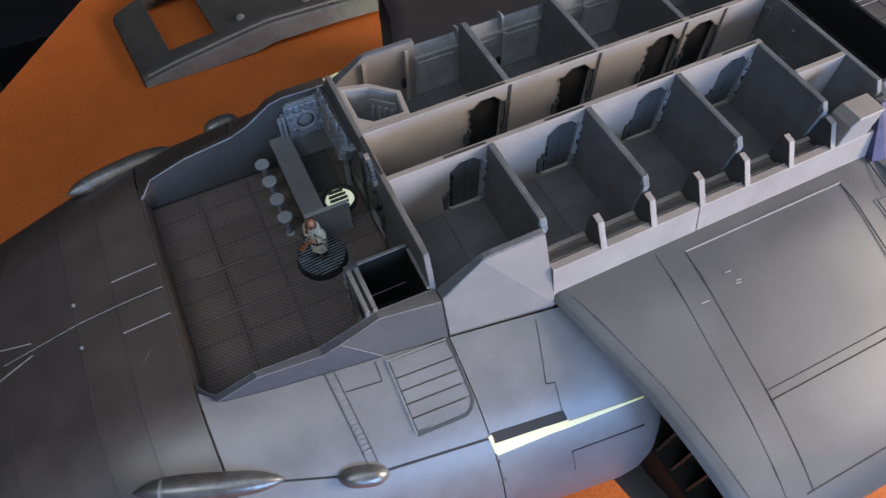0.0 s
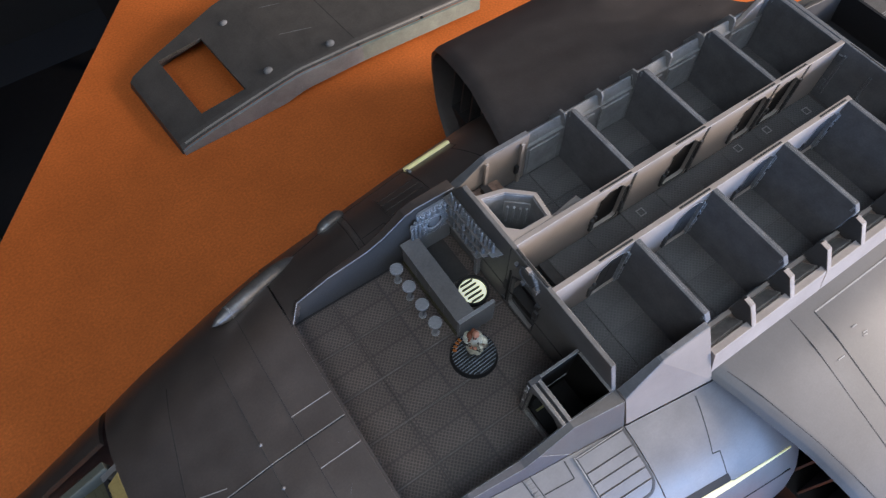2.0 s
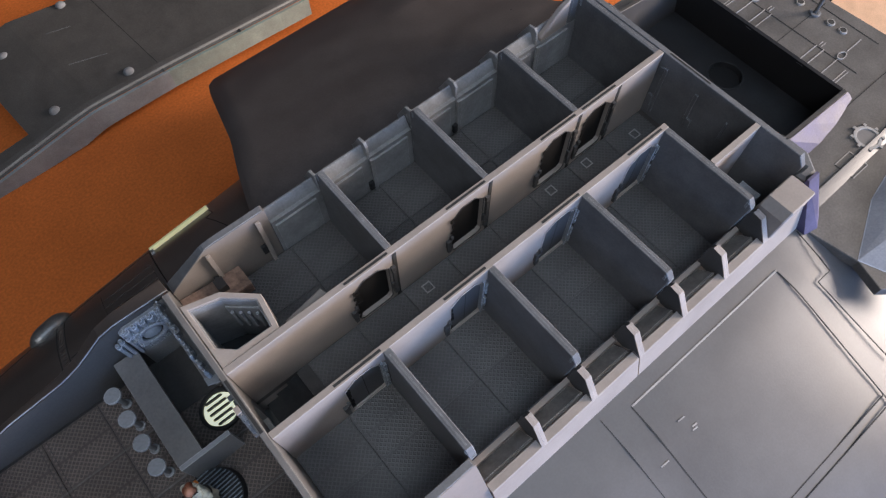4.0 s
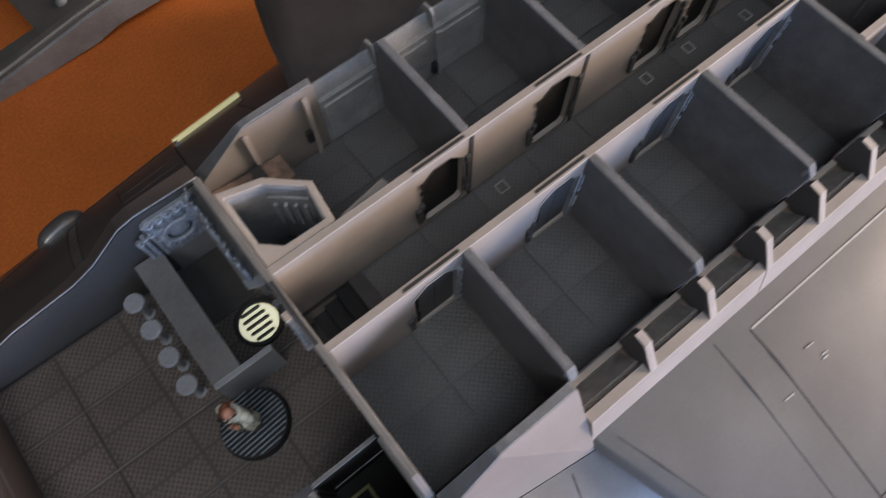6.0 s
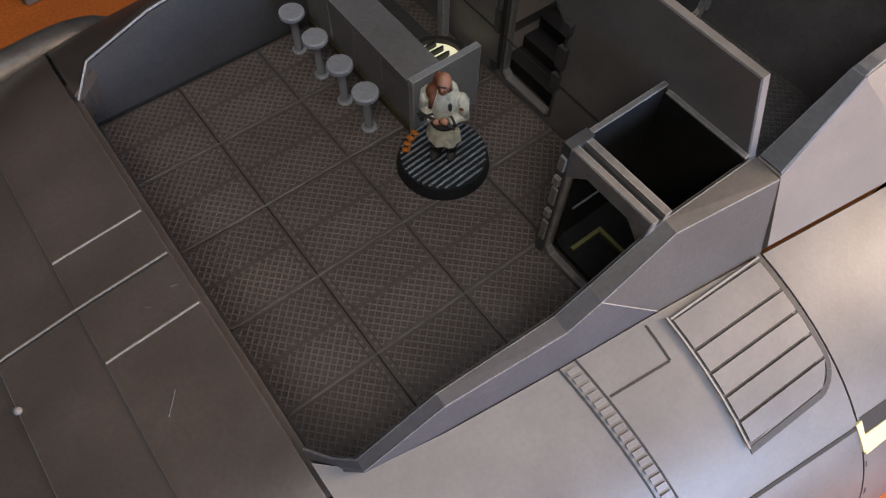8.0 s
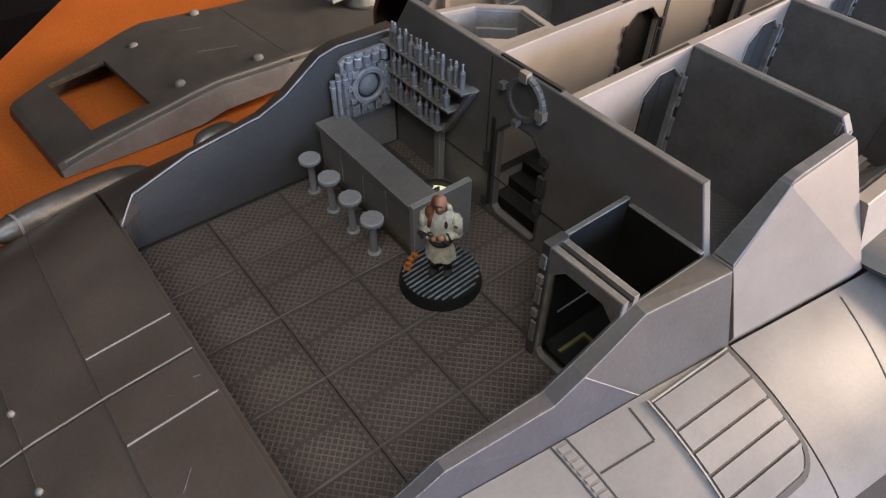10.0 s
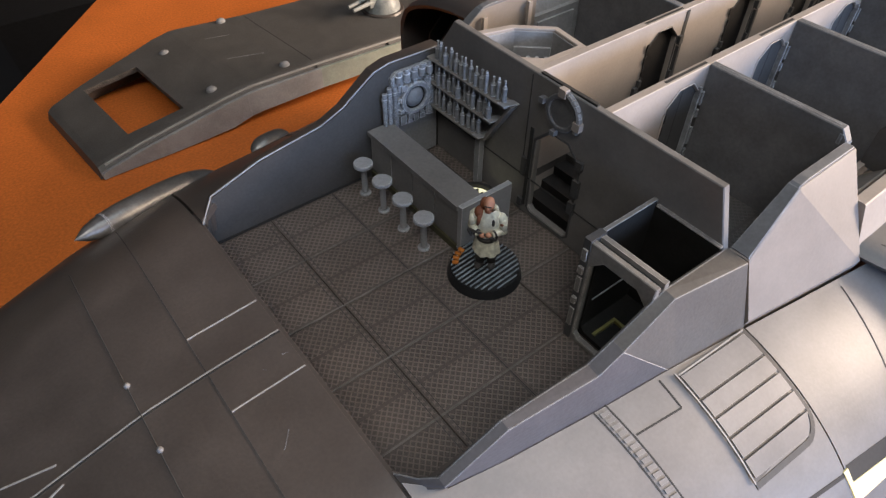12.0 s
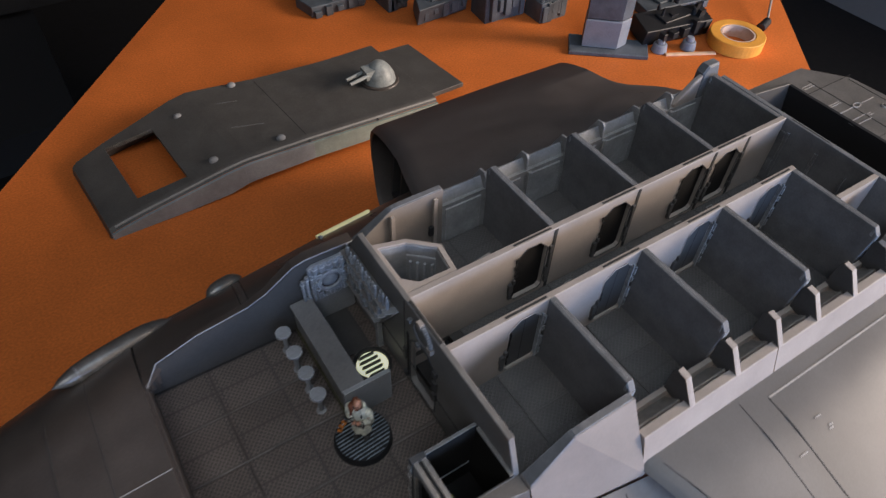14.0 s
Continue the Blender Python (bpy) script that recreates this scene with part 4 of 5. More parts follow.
    plate(bm, *(([(246, 44), (268, 44), (268, 65), (250, 65), (246, 60)], -92, -77.5) if side < 0 else ([(247, 40.2), (268.8, 40.2), (268.8, 66), (262, 63), (247, 50)], 76.3, 80)), "y")
    part("rear_side_block", bm, WALL, low, bevel=0.6)

# nacelles
SIDE_NAC = [*NAC, (248, -60), (236, -85), (214, -108), (180, -126), (140, -136), (90, -140)]
for side in (-1, 1):
    ys = []
    for k in range(61):
        t = k / 60 * (len(SIDE_NAC) - 1)
        i = min(int(t), len(SIDE_NAC) - 2)
        f = t - i
        ys.append((SIDE_NAC[i][0] * (1 - f) + SIDE_NAC[i + 1][0] * f, SIDE_NAC[i][1] * (1 - f) + SIDE_NAC[i + 1][1] * f))
    for _ in range(2):
        ys = [ys[0]] + [((a[0] + 2 * b[0] + c[0]) / 4, (a[1] + 2 * b[1] + c[1]) / 4) for a, b, c in zip(ys, ys[1:], ys[2:])] + [ys[-1]]
    rows = []
    for x_along, drop, inset in ((-4, 2.6, 1), (-1.5, 0.9, 1), (0, 0, 1), (8, 0, 0), (60, 0, 0), (120, 0, 0), (190, 2, 0), (230, 14, 0), (270, 34, 0), (330, 75, 0), (380, 115, 0)):
        row = []
        for y, z in ys:
            lip = lerp(LIP, y) if z > -36 else lerp(((-140, 84), (-60, 98), (-36, 99)), z)
            k = max(0.0, min(1.0, (y - 95) / 70))
            row.append((min(lip + max(x_along, 0) + (4 + x_along if inset else 4), 1000 if side < 0 else 292 + max(0, 110 - y)), side * y, z - drop * (k if x_along > 0 else 1)))
        rows.append(row)
    bm = bmesh.new()
    grid(bm, rows)
    thick(bm, 3)
    nac = part("nacelle", bm, NACELLE if side < 0 else FARNAC, ship, smooth=True)
    bm = bmesh.new()
    plate(bm, [(side * y * 0.985, z - 4) for y, z in ys[1:58:2]] + [(side * 92, -134), (side * 92, 20)], 168, 170, "x")
    part("intake_back", bm, DARK, nac)
    bm = bmesh.new()
    plate(bm, [(100, -130), (180, -120), (210, -104), (226, -86), (226, -84), (100, -100)], 104, 168, "x") if side > 0 else plate(bm, [(-100, -130), (-180, -120), (-210, -104), (-226, -86), (-226, -84), (-100, -100)], 104, 168, "x")
    part("intake_floor", bm, DARK, nac)
    for k in range(9):
        y = side * (118 + 14 * k)
        bm = bmesh.new()
        plate(bm, [(104, -116), (168, -116), (168, -12 - 2 * k), (122, -12 - 2 * k), (110, -40)], y - 0.8, y + 0.8, "y")
        part("intake_vane", bm, DOORGREY, nac)
    fn = nacelle_top
    for p, q, w in (((136, 105), (136, 233), 0.9), ((120, 100), (120, 230), 0.5), ((136, 184), (247, 184), 0.6), ((136, 189), (247, 189), 0.6), ((132, 233), (260, 233), 0.8), ((247, 105), (247, 200), 0.6),
                    ((66, 101.5), (86, 160), 0.4), ((86, 160), (101, 222), 0.4), ((274, 98), (270.5, 123.6), 0.5), ((270.5, 123.6), (260.4, 123.6), 0.5), ((260.4, 123.6), (264, 175), 0.5)):
        bm = bmesh.new()
        skin_line(bm, fn, side, p, q, w * 0.75, 0.12)
        part("panel_seam", bm, GAP, nac)
    bm = bmesh.new()
    skin_line(bm, fn, side, (136.5, 105), (247, 105.4), 0.9, 0.25)
    part("raised_rib", bm, LINE, nac)
    for x, y, L in ((149, 124, 4), (153, 130, 3), (152, 131.4, 3), (128, 133, 5)):
        bm = bmesh.new()
        skin_line(bm, fn, side, (x, y), (x + L, y + 0.3), 0.6, 0.3)
        part("paint_chip", bm, LINE, nac)

# stern
bm = bmesh.new()
plate(bm, [(-78, -0.8), (75, -0.8), (75, 40), (70, WALLTOP), (-74, WALLTOP), (-78, 60)], 279.5, 283, "x")
rear = part("rear_bulkhead", bm, DIVIDER, ship, bevel=0.35)
bm = bmesh.new()
box(bm, 280.8, 281.8, -15, 13, WALLTOP - 0.5, WALLTOP + 0.12)
part("top_slot", bm, GAP, rear)
for y, z, a, b in ((10, 40, 1, 36), (13, 54, 1.5, 6), (13, 30, 1.5, 8), (-12, 46, 1, 20), (-14, 34, 2, 6), (-34, 46, 0.5, 14)):
    bm = bmesh.new()
    box(bm, 278.2, 279.45, y - a, y + a, z - b / 2, z + b / 2)
    part("door_latch", bm, DIVIDER, rear, bevel=0.3)
bm = bmesh.new()
box(bm, 243.2, 279.4, -49.5, -46.5, CABIN, WALLTOP)
part("divider", bm, WALL, ship, bevel=0.35)
bm = bmesh.new()
box(bm, 258, 272, -72, -60, CABIN, 34)
box(bm, 261, 269, -70, -63, 34, 37)
part("locker", bm, BARMAT, ship, bevel=0.4)
bm = bmesh.new()
circle = [(361 + 11.2 * math.cos(a), 6 + 11.2 * math.sin(a)) for a in np.linspace(0, 2 * math.pi, 24, endpoint=False)]
plate(bm, [(283.2, -57), (384, -57), (384, 67), (283.2, 67)], -8, -4, "z", [circle])
bay = part("stern_bay_floor", bm, BAYMAT, ship)
# black disc added in place of the drain hole's dark depth
bm = bmesh.new()
cyl(bm, (361, 6, -16), (361, 6, -8.1), 13, seg=24)
part("drain_plug", bm, RUBBER, bay)
bm = bmesh.new()
ring(bm, (361, 6), 11.2, 12.4, -3.98, -3.4, "z", 28)
part("drain_rim", bm, BAYMAT, bay, bevel=0.2)
bm = bmesh.new()
plate(bm, [(380, -4.5), (372, 29), (374, 29.5), (386, -4.5)], -57, 67, "y")
part("stern_bay_wall", bm, DARK, ship)
for y in (-60, 67.2):
    bm = bmesh.new()
    plate(bm, [(283.2, -10), (386, -10), (374, 29.5), (310, 38), (297, 52), (283.2, 54)], y, y + 2.8, "y")
    part("stern_bay_wall", bm, BAYMAT if y < 0 else LINING, ship, bevel=0.3)
bm = bmesh.new()
plate(bm, [(284, -84), (279, -103), (284, -130), (279, -147), (310, -172), (430, -100), (435, -49), (432, 0), (428, 50), (404, 80), (286, 82)], 20, 27, "z", [[(284.8, -60.3), (374.4, -60.3), (374.4, 70.3), (286.5, 70.3)]])
deck = part("stern_deck", bm, STERN, ship, bevel=0.4)


def flat_rect(x, y, lx, ly, up, mat, name, turn=0.0):
    bm = bmesh.new()
    box(bm, -lx / 2, lx / 2, -ly / 2, ly / 2, 0, up)
    bmesh.ops.rotate(bm, verts=bm.verts, cent=(0, 0, 0), matrix=Matrix.Rotation(radians(turn), 3, "Z"))
    bmesh.ops.translate(bm, verts=bm.verts, vec=(x, y, 27.02))
    return part(name, bm, mat, deck)


# greebles behind the bay, mirrored about the antenna
for m in (1, -1):
    y = -8 + 32.7 * m
    flat_rect(385, y, 19, 0.55, 0.4, LINE, "deck_pipe")
    flat_rect(411, y, 15, 0.55, 0.4, LINE, "deck_pipe")
    bm = bmesh.new()
    ring(bm, (0, 0), 3.3, 4.2, 27.02, 27.7, "z", 20)
    bmesh.ops.scale(bm, verts=bm.verts, vec=(1.0, 0.55, 1.0))
    bmesh.ops.translate(bm, verts=bm.verts, vec=(398, y, 0))
    part("deck_loop", bm, LINE, deck)
    y = -8 + 20 * m
    for dx, dy, lx, ly in ((0, -2.6, 21, 0.55), (0, 2.6, 21, 0.55), (-10.3, 0, 0.55, 4.6), (14, 0, 5, 0.5), (14, 1.8, 4, 0.5)):
        flat_rect(383 + dx, y + dy, lx, ly, 0.4, LINE, "deck_pipe")
    for dy in (-0.9, 0.9):
        flat_rect(383, -8 + 42 * m + dy, 14, 0.5, 0.4, LINE, "deck_pipe")
    for d in (11.7, 20.8):
        bm = bmesh.new()
        cyl(bm, (416.3, -8 + d * m, 27), (416.3, -8 + d * m, 27.9), 3.0, 2.6, 16)
        rim = part("deck_rivet", bm, LINE, deck)
        bm = bmesh.new()
        cyl(bm, (416.3, -8 + d * m, 27.7), (416.3, -8 + d * m, 28.0), 2.0, 2.0, 16)
        part("rivet_hole", bm, GAP, rim)
for y in (58.3, 60.7):
    flat_rect(386, y, 12, 0.5, 0.4, LINE, "deck_pipe")
flat_rect(400, -7.5, 56, 0.5, 0.2, GAP, "deck_seam")
flat_rect(404, 53, 54, 0.5, 0.2, GAP, "deck_seam")
flat_rect(393, 5, 0.6, 120, 0.2, GAP, "deck_seam")
flat_rect(424, 0, 0.6, 100, 0.2, GAP, "deck_seam")
flat_rect(395, -66, 70, 0.6, 0.2, GAP, "deck_seam")
flat_rect(333, -98, 14, 0.6, 0.3, LINE, "deck_pipe")
flat_rect(333, -86, 14, 0.6, 0.3, LINE, "deck_pipe")
flat_rect(340, -92, 0.6, 12, 0.3, LINE, "deck_pipe")
flat_rect(326, -92, 0.6, 12, 0.2, GAP, "deck_seam")
bm = bmesh.new()
ring(bm, (356, -87), 6, 8.2, 27.02, 28.0, "z", 24)
part("deck_hatch_rim", bm, LINE, deck, bevel=0.3)
bm = bmesh.new()
ring(bm, (356, -87), 0, 6, 27.02, 27.4, "z", 24)
part("deck_hatch", bm, HULL, deck)
for k in range(8):
    a = k / 8 * 2 * math.pi
    bm = bmesh.new()
    c = (356 + 8.8 * math.cos(a), -87 + 8.8 * math.sin(a))
    box(bm, c[0] - 0.9, c[0] + 0.9, c[1] - 0.9, c[1] + 0.9, 27.02, 28.2)
    part("hatch_lug", bm, LINE, deck)
bm = bmesh.new()
ring(bm, (415, -8.2), 1.6, 3.6, 27.02, 28.6, "z", 16)
foot = part("antenna_foot", bm, DIVIDER, deck, bevel=0.3)
bm = bmesh.new()
cyl(bm, (415, -8.2, 27), (422, -6, 62), 1.3, 1.1, 12)
part("antenna_rod", bm, CHROME, foot, smooth=True)
# corner block and fairings beside the bay
bm = bmesh.new()
plate(bm, [(283.4, -61), (293, -61), (293, -74), (286, -84), (277, -84), (277, -78.4), (283.4, -78.4)], 27.2, 58, "z")
corner = part("stern_corner_block", bm, DIVIDER, ship, bevel=1.5)
bm = bmesh.new()
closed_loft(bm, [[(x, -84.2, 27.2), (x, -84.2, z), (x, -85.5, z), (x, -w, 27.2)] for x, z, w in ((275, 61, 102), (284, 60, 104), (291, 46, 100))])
part("stern_fairing", bm, LILAC, ship, "fairing with lilac light painted in", bevel=0.3)
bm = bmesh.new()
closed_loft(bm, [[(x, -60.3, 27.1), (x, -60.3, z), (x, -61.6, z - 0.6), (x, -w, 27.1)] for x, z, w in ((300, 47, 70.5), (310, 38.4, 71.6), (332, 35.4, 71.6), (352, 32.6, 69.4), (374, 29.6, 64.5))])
part("stern_fairing", bm, LILAC, ship, "mottled fairing with lilac light painted in", bevel=0.3)
bm = bmesh.new()
plate(bm, [(269.2, 40.2), (286, 40.2), (286, 62), (283, 72), (273, 72), (269.2, 67)], 76.2, 84, "y")
part("stern_post", bm, DIVIDER, ship, bevel=1.2)
bm = bmesh.new()
box(bm, 284, 300, 70.5, 78, 27.2, 48)
part("stern_post", bm, DIVIDER, ship, bevel=1.5)

bm = bmesh.new()
for p in ((284, -129.5, 27.1), (322, -112.5, 27.1), (366, -104, 27.1), (366, -160, 27.1), (310, -165, 27.1), (293, -149, 27.1), (289, -142, 27.1), (306, -132, 31), (345, -124, 35), (352, -140, 35), (312, -146, 31.5)):
    bm.verts.new(p)
bmesh.ops.convex_hull(bm, input=bm.verts)
part("faceted_engine_cover", bm, FACET, ship, "pale blue-grey faceted engine cover")

# lift in the lounge corner
lift = None
bm = bmesh.new()
plate(bm, [(-75.5, -0.8), (-47.5, -0.8), (-47.5, 49), (-75.2, 49)], -37.2, -35.0, "x", [octagon(-74, -50.6, 2, 43.6, 5)])
lift = part("lift_front", bm, FRAMEGREY, ship, bevel=0.3)
# lift insides are near black in place of their shade
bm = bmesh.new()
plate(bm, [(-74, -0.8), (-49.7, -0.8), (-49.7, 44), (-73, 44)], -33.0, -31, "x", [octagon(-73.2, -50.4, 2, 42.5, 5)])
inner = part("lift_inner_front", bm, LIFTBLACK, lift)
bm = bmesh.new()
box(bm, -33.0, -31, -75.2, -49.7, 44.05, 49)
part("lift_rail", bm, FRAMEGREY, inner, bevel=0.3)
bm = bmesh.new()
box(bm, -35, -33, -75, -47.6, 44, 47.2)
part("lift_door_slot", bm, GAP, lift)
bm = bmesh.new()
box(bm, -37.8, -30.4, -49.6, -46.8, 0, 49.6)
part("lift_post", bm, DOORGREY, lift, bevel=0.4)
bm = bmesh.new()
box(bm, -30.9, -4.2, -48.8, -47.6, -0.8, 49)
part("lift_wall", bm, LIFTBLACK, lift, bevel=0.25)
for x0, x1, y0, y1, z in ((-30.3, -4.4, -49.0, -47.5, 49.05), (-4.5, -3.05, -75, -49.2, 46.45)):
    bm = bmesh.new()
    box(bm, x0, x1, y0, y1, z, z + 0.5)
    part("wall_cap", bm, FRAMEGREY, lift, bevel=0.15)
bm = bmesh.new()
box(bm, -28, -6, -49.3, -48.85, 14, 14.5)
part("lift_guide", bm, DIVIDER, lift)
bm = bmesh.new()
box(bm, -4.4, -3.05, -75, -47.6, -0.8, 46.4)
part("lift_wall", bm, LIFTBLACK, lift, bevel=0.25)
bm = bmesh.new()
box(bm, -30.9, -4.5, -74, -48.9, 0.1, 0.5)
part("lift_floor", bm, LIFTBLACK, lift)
bm = bmesh.new()
plate(bm, [(-30.5, -55.4), (-19.5, -55.4), (-19.5, -66), (-18.3, -66), (-18.3, -54.2), (-30.5, -54.2)], 0.52, 1.8, "z")
part("lift_kerb", bm, KERB, lift)
for z, b, d in ((43, 5, 38.5), (36, 3, 38.9), (29, 7, 38.4), (21, 3, 38.9), (12, 9, 38.4)):
    bm = bmesh.new()
    box(bm, -d, -37.85, -49.3, -47.4, z - b / 2, z + b / 2)
    part("door_latch", bm, FRAMEGREY, lift, bevel=0.2)

# first far cabin: bathroom, bench, console
bm = bmesh.new()
plate(bm, [(0.3, 19.1), (29.5, 19.1), (32, 38), (18, 51), (0.3, 56)], CABIN, 65.6, "z", [[(2.5, 29), (9.5, 22.5), (27, 22), (29, 37), (16.5, 48.2), (2.5, 52)]])
bath = part("bathroom_wall", bm, WALL, ship, bevel=0.3)
bm = bmesh.new()
plate(bm, [(2.6, 29.1), (9.6, 22.6), (26.9, 22.1), (28.9, 36.9), (16.4, 48.1), (2.6, 51.9)], CABIN, CABIN + 1, "z")
part("bathroom_floor", bm, DARK, bath)
# a thin added sheet tints the bathroom's inside blue and darker
cx, cy = 14.5, 35.5
ring_out = [(2.5, 29), (9.5, 22.5), (27, 22), (29, 37), (16.5, 48.2), (2.5, 52)]
bm = bmesh.new()
plate(bm, [(cx + (x - cx) * 0.995, cy + (y - cy) * 0.995) for x, y in ring_out], CABIN + 1.1, 64.4, "z", [[(cx + (x - cx) * 0.955, cy + (y - cy) * 0.955) for x, y in ring_out]])
part("bathroom_lining", bm, INNER, bath, "thin sheet with blue light and shade painted in")
bm = bmesh.new()
plate(bm, [(16.6, 47.6), (28.2, 37.3), (27.6, 36.4), (16.0, 46.8)], 40, 58, "z")
part("bathroom_rack", bm, BARMAT, bath, bevel=0.3)
for k in range(4):
    bm = bmesh.new()
    p = (17.2 + 2.9 * k, 44.6 - 2.6 * k)
    cyl(bm, (*p, 38), (*p, 54), 0.8, seg=10)
    part("bathroom_pipe", bm, BARMAT, bath)
bm = bmesh.new()
plate(bm, [(32.5, 19.1), (57, 19.1), (55, 27), (33.5, 24)], CABIN, 57, "z")
part("wardrobe", bm, WALL, ship, bevel=0.5)
bm = bmesh.new()
plate(bm, [(0.3, 26), (33, 26), (33, 34), (12, 36), (0.3, 38)], 62, 75.1, "y")
console = part("console", bm, RUST, ship, bevel=0.5)
bm = bmesh.new()
box(bm, 18, 23, 66, 72, 34.5, 40)
part("console_lamp", bm, DARK, console)
for x in (21, 49, 118, 179.5, 241):
    bm = bmesh.new()
    box(bm, x - 1.5, x + 1.2, 73.2, 75.15, *((30, 37) if x < 60 else (21.5, 28)))
    part("wall_latch", bm, DARK, ship, bevel=0.3)
    bm = bmesh.new()
    box(bm, x + 1.4, x + 3.6, 73.6, 75.15, CABIN, 58 if x < 60 else 47.4)
    part("wall_rib", bm, WALL if x < 60 else INNER, ship, bevel=0.3)

# ---- things in the lounge ----
bar = thing("bar_counter", -37, 39, 0, "blue-grey printed bar counter with a short return", "bar counter")
bm = bmesh.new()
box(bm, -43, -30.4, 10.4, 73.5, 22.4, 24.6)
part("worktop", bm, BARTOP, bar, bevel=0.5)
bm = bmesh.new()
box(bm, -41.6, -39, 10.3, 73.5, 0, 22.3)
front = part("front_panel", bm, BARTOP, bar)
bm = bmesh.new()
box(bm, -42.8, -41.6, 10.4, 73, 0, 3)
part("kick_rail", bm, OLIVE, front, "olive-tinted foot rail", bevel=0.3)
for k in range(4):
    bm = bmesh.new()
    y = 11.5 + k * 15.6
    box(bm, -41.9, -41.62, y - 0.6, y + 14.4, 4, 21.5)
    part("inset_panel", bm, BARTOP, front, bevel=0.2)
bm = bmesh.new()
box(bm, -42.6, -16.5, 7.8, 10.2, 0, 25.2)
part("end_panel", bm, BARMAT, bar, bevel=0.3)
bm = bmesh.new()
box(bm, -38.8, -10.4, 42, 73.4, 0.05, 0.7)
part("service_floor", bm, LINING, bar, "smooth dark floor plate behind the counter", bevel=0.2)
stool = None
for y in (64, 49.3, 34.5, 20):
    if stool is None:
        stool = thing("bar_stool", -52.2, y, 0, "grey printed round bar stool on one post", "stool", "stools at the bar")
        for nm, a, b, r in (("foot", 0, 1.2, 2.6), ("post", 1.2, 15.6, 1.35), ("seat", 15.6, 17.6, 4.3)):
            bm = bmesh.new()
            cyl(bm, (-52.2, y, a), (-52.2, y, b), r, seg=20)
            part(nm, bm, BARMAT, stool, bevel=0.35, smooth=True)
    else:
        copy_thing(stool, Matrix.Translation(at(-52.2, y, 0)))

# bottle shelf on the bulkhead
shelf = thing("bottle_shelf", -8, 58, 0, "grey three-tier bottle shelf fixed to the bulkhead", "shelf")
TIERS = [(25.4, 36.5, 74.4), (37.2, 30, 74.4), (48.4, 22.5, 74.4)]
for z, y0, y1 in TIERS:
    bm = bmesh.new()
    plate(bm, [(-3.1, y0), (-9.6, y0 + 1.2), (-9.6, y1), (-3.1, y1)], z + 0.3, z + 1.4, "z")
    part("shelf_board", bm, BULK, shelf, bevel=0.3)
bm = bmesh.new()
plate(bm, [(21.9, 49.4), (23.4, 49.4), (38.2, 25.2), (36.6, 25.2)], -7.0, -3.1, "x")
part("shelf_bracket", bm, BULK, shelf)
for z, y0, y1 in TIERS:
    # bare pointed end of each board
    bm = bmesh.new()
    plate(bm, [(-3.1, y0 - 1.2), (-9.8, y0 + 1.0), (-9.8, y0 + 5), (-3.1, y0 + 3)], z + 1.42, z + 1.8, "z")
    part("board_end", bm, BARMAT, shelf)
bm = bmesh.new()
box(bm, -7.4, -4.6, 38.8, 41.8, 0, 25.6)
part("shelf_post", bm, BARMAT, shelf, bevel=0.4)
first = {}
rnd = random.Random(4)
for z, y0, y1 in TIERS:
    n = int((y1 - y0 - 4) / 3.3)
    for k in range(n):
        kind = rnd.choice((0, 1, 2))
        y = y0 + 4 + k * 3.3
        if kind not in first:
            rb, hb, rn, hn = ((1.05, 6.4, 0.42, 9.8), (1.3, 5.2, 0.5, 8.6), (0.9, 8.0, 0.5, 9.6))[kind]
            b = thing("bottle", -7, y, z + 1.4, ("grey printed bottle with a slim neck", "squat grey printed bottle on the shelf", "tall grey printed bottle on the shelf")[kind], "bottle", "bottles on the shelf")
            bm = bmesh.new()
            cyl(bm, (-7, y, z + 1.4), (-7, y, z + 1.4 + hb), rb, seg=12)
            cyl(bm, (-7, y, z + 1.4 + hb), (-7, y, z + 2.4 + hb), rb, rn, 12)
            part("bottle_body", bm, MACHINE, b, smooth=True)
            bm = bmesh.new()
            cyl(bm, (-7, y, z + 2.4 + hb), (-7, y, z + 1.4 + hn), rn, seg=10)
            part("bottle_neck", bm, MACHINE, b, smooth=True)
            first[kind] = b
        else:
            copy_thing(first[kind], Matrix.Translation(at(-7.4 + rnd.uniform(-0.8, 0.6), y, z + 1.4)))

# machine on the far wall behind the bar
mach = thing("wall_machine", -19, 75, 20, "blue-grey printed wall machine with a round fan", "machine")
bm = bmesh.new()
plate(bm, [(-29.6, 21.6), (-7.6, 21.6), (-7.6, 46.4), (-9.5, 48), (-27, 48), (-29.6, 46)], 72.4, 75.1, "y")
body = part("body", bm, MACHINE, mach, bevel=0.5)
bm = bmesh.new()
ring(bm, (-18.3, 34), 5.6, 7.9, 70.2, 72.5, "y", 28)
part("fan_ring", bm, MACHINE, mach, bevel=0.4)
bm = bmesh.new()
ball(bm, (-18.3, 72, 34), 4.7, 2.2, 4.9)
part("fan_hub", bm, MACHINE, mach, smooth=True)
bm = bmesh.new()
ring(bm, (-18.3, 34), 4.8, 5.5, 71.6, 72.6, "y", 24)
part("fan_groove", bm, GAP, mach)
for k in range(9):
    a = k / 9 * 2 * math.pi + 0.2
    bm = bmesh.new()
    c = (-18.3 + 9.0 * math.cos(a), 34 + 9.0 * math.sin(a))
    r = 0.9 + 0.5 * (k % 3 == 0)
    box(bm, c[0] - r, c[0] + r, 70.4, 72.5, c[1] - r, c[1] + r)
    part("fan_lug", bm, MACHINE, mach, bevel=0.3)
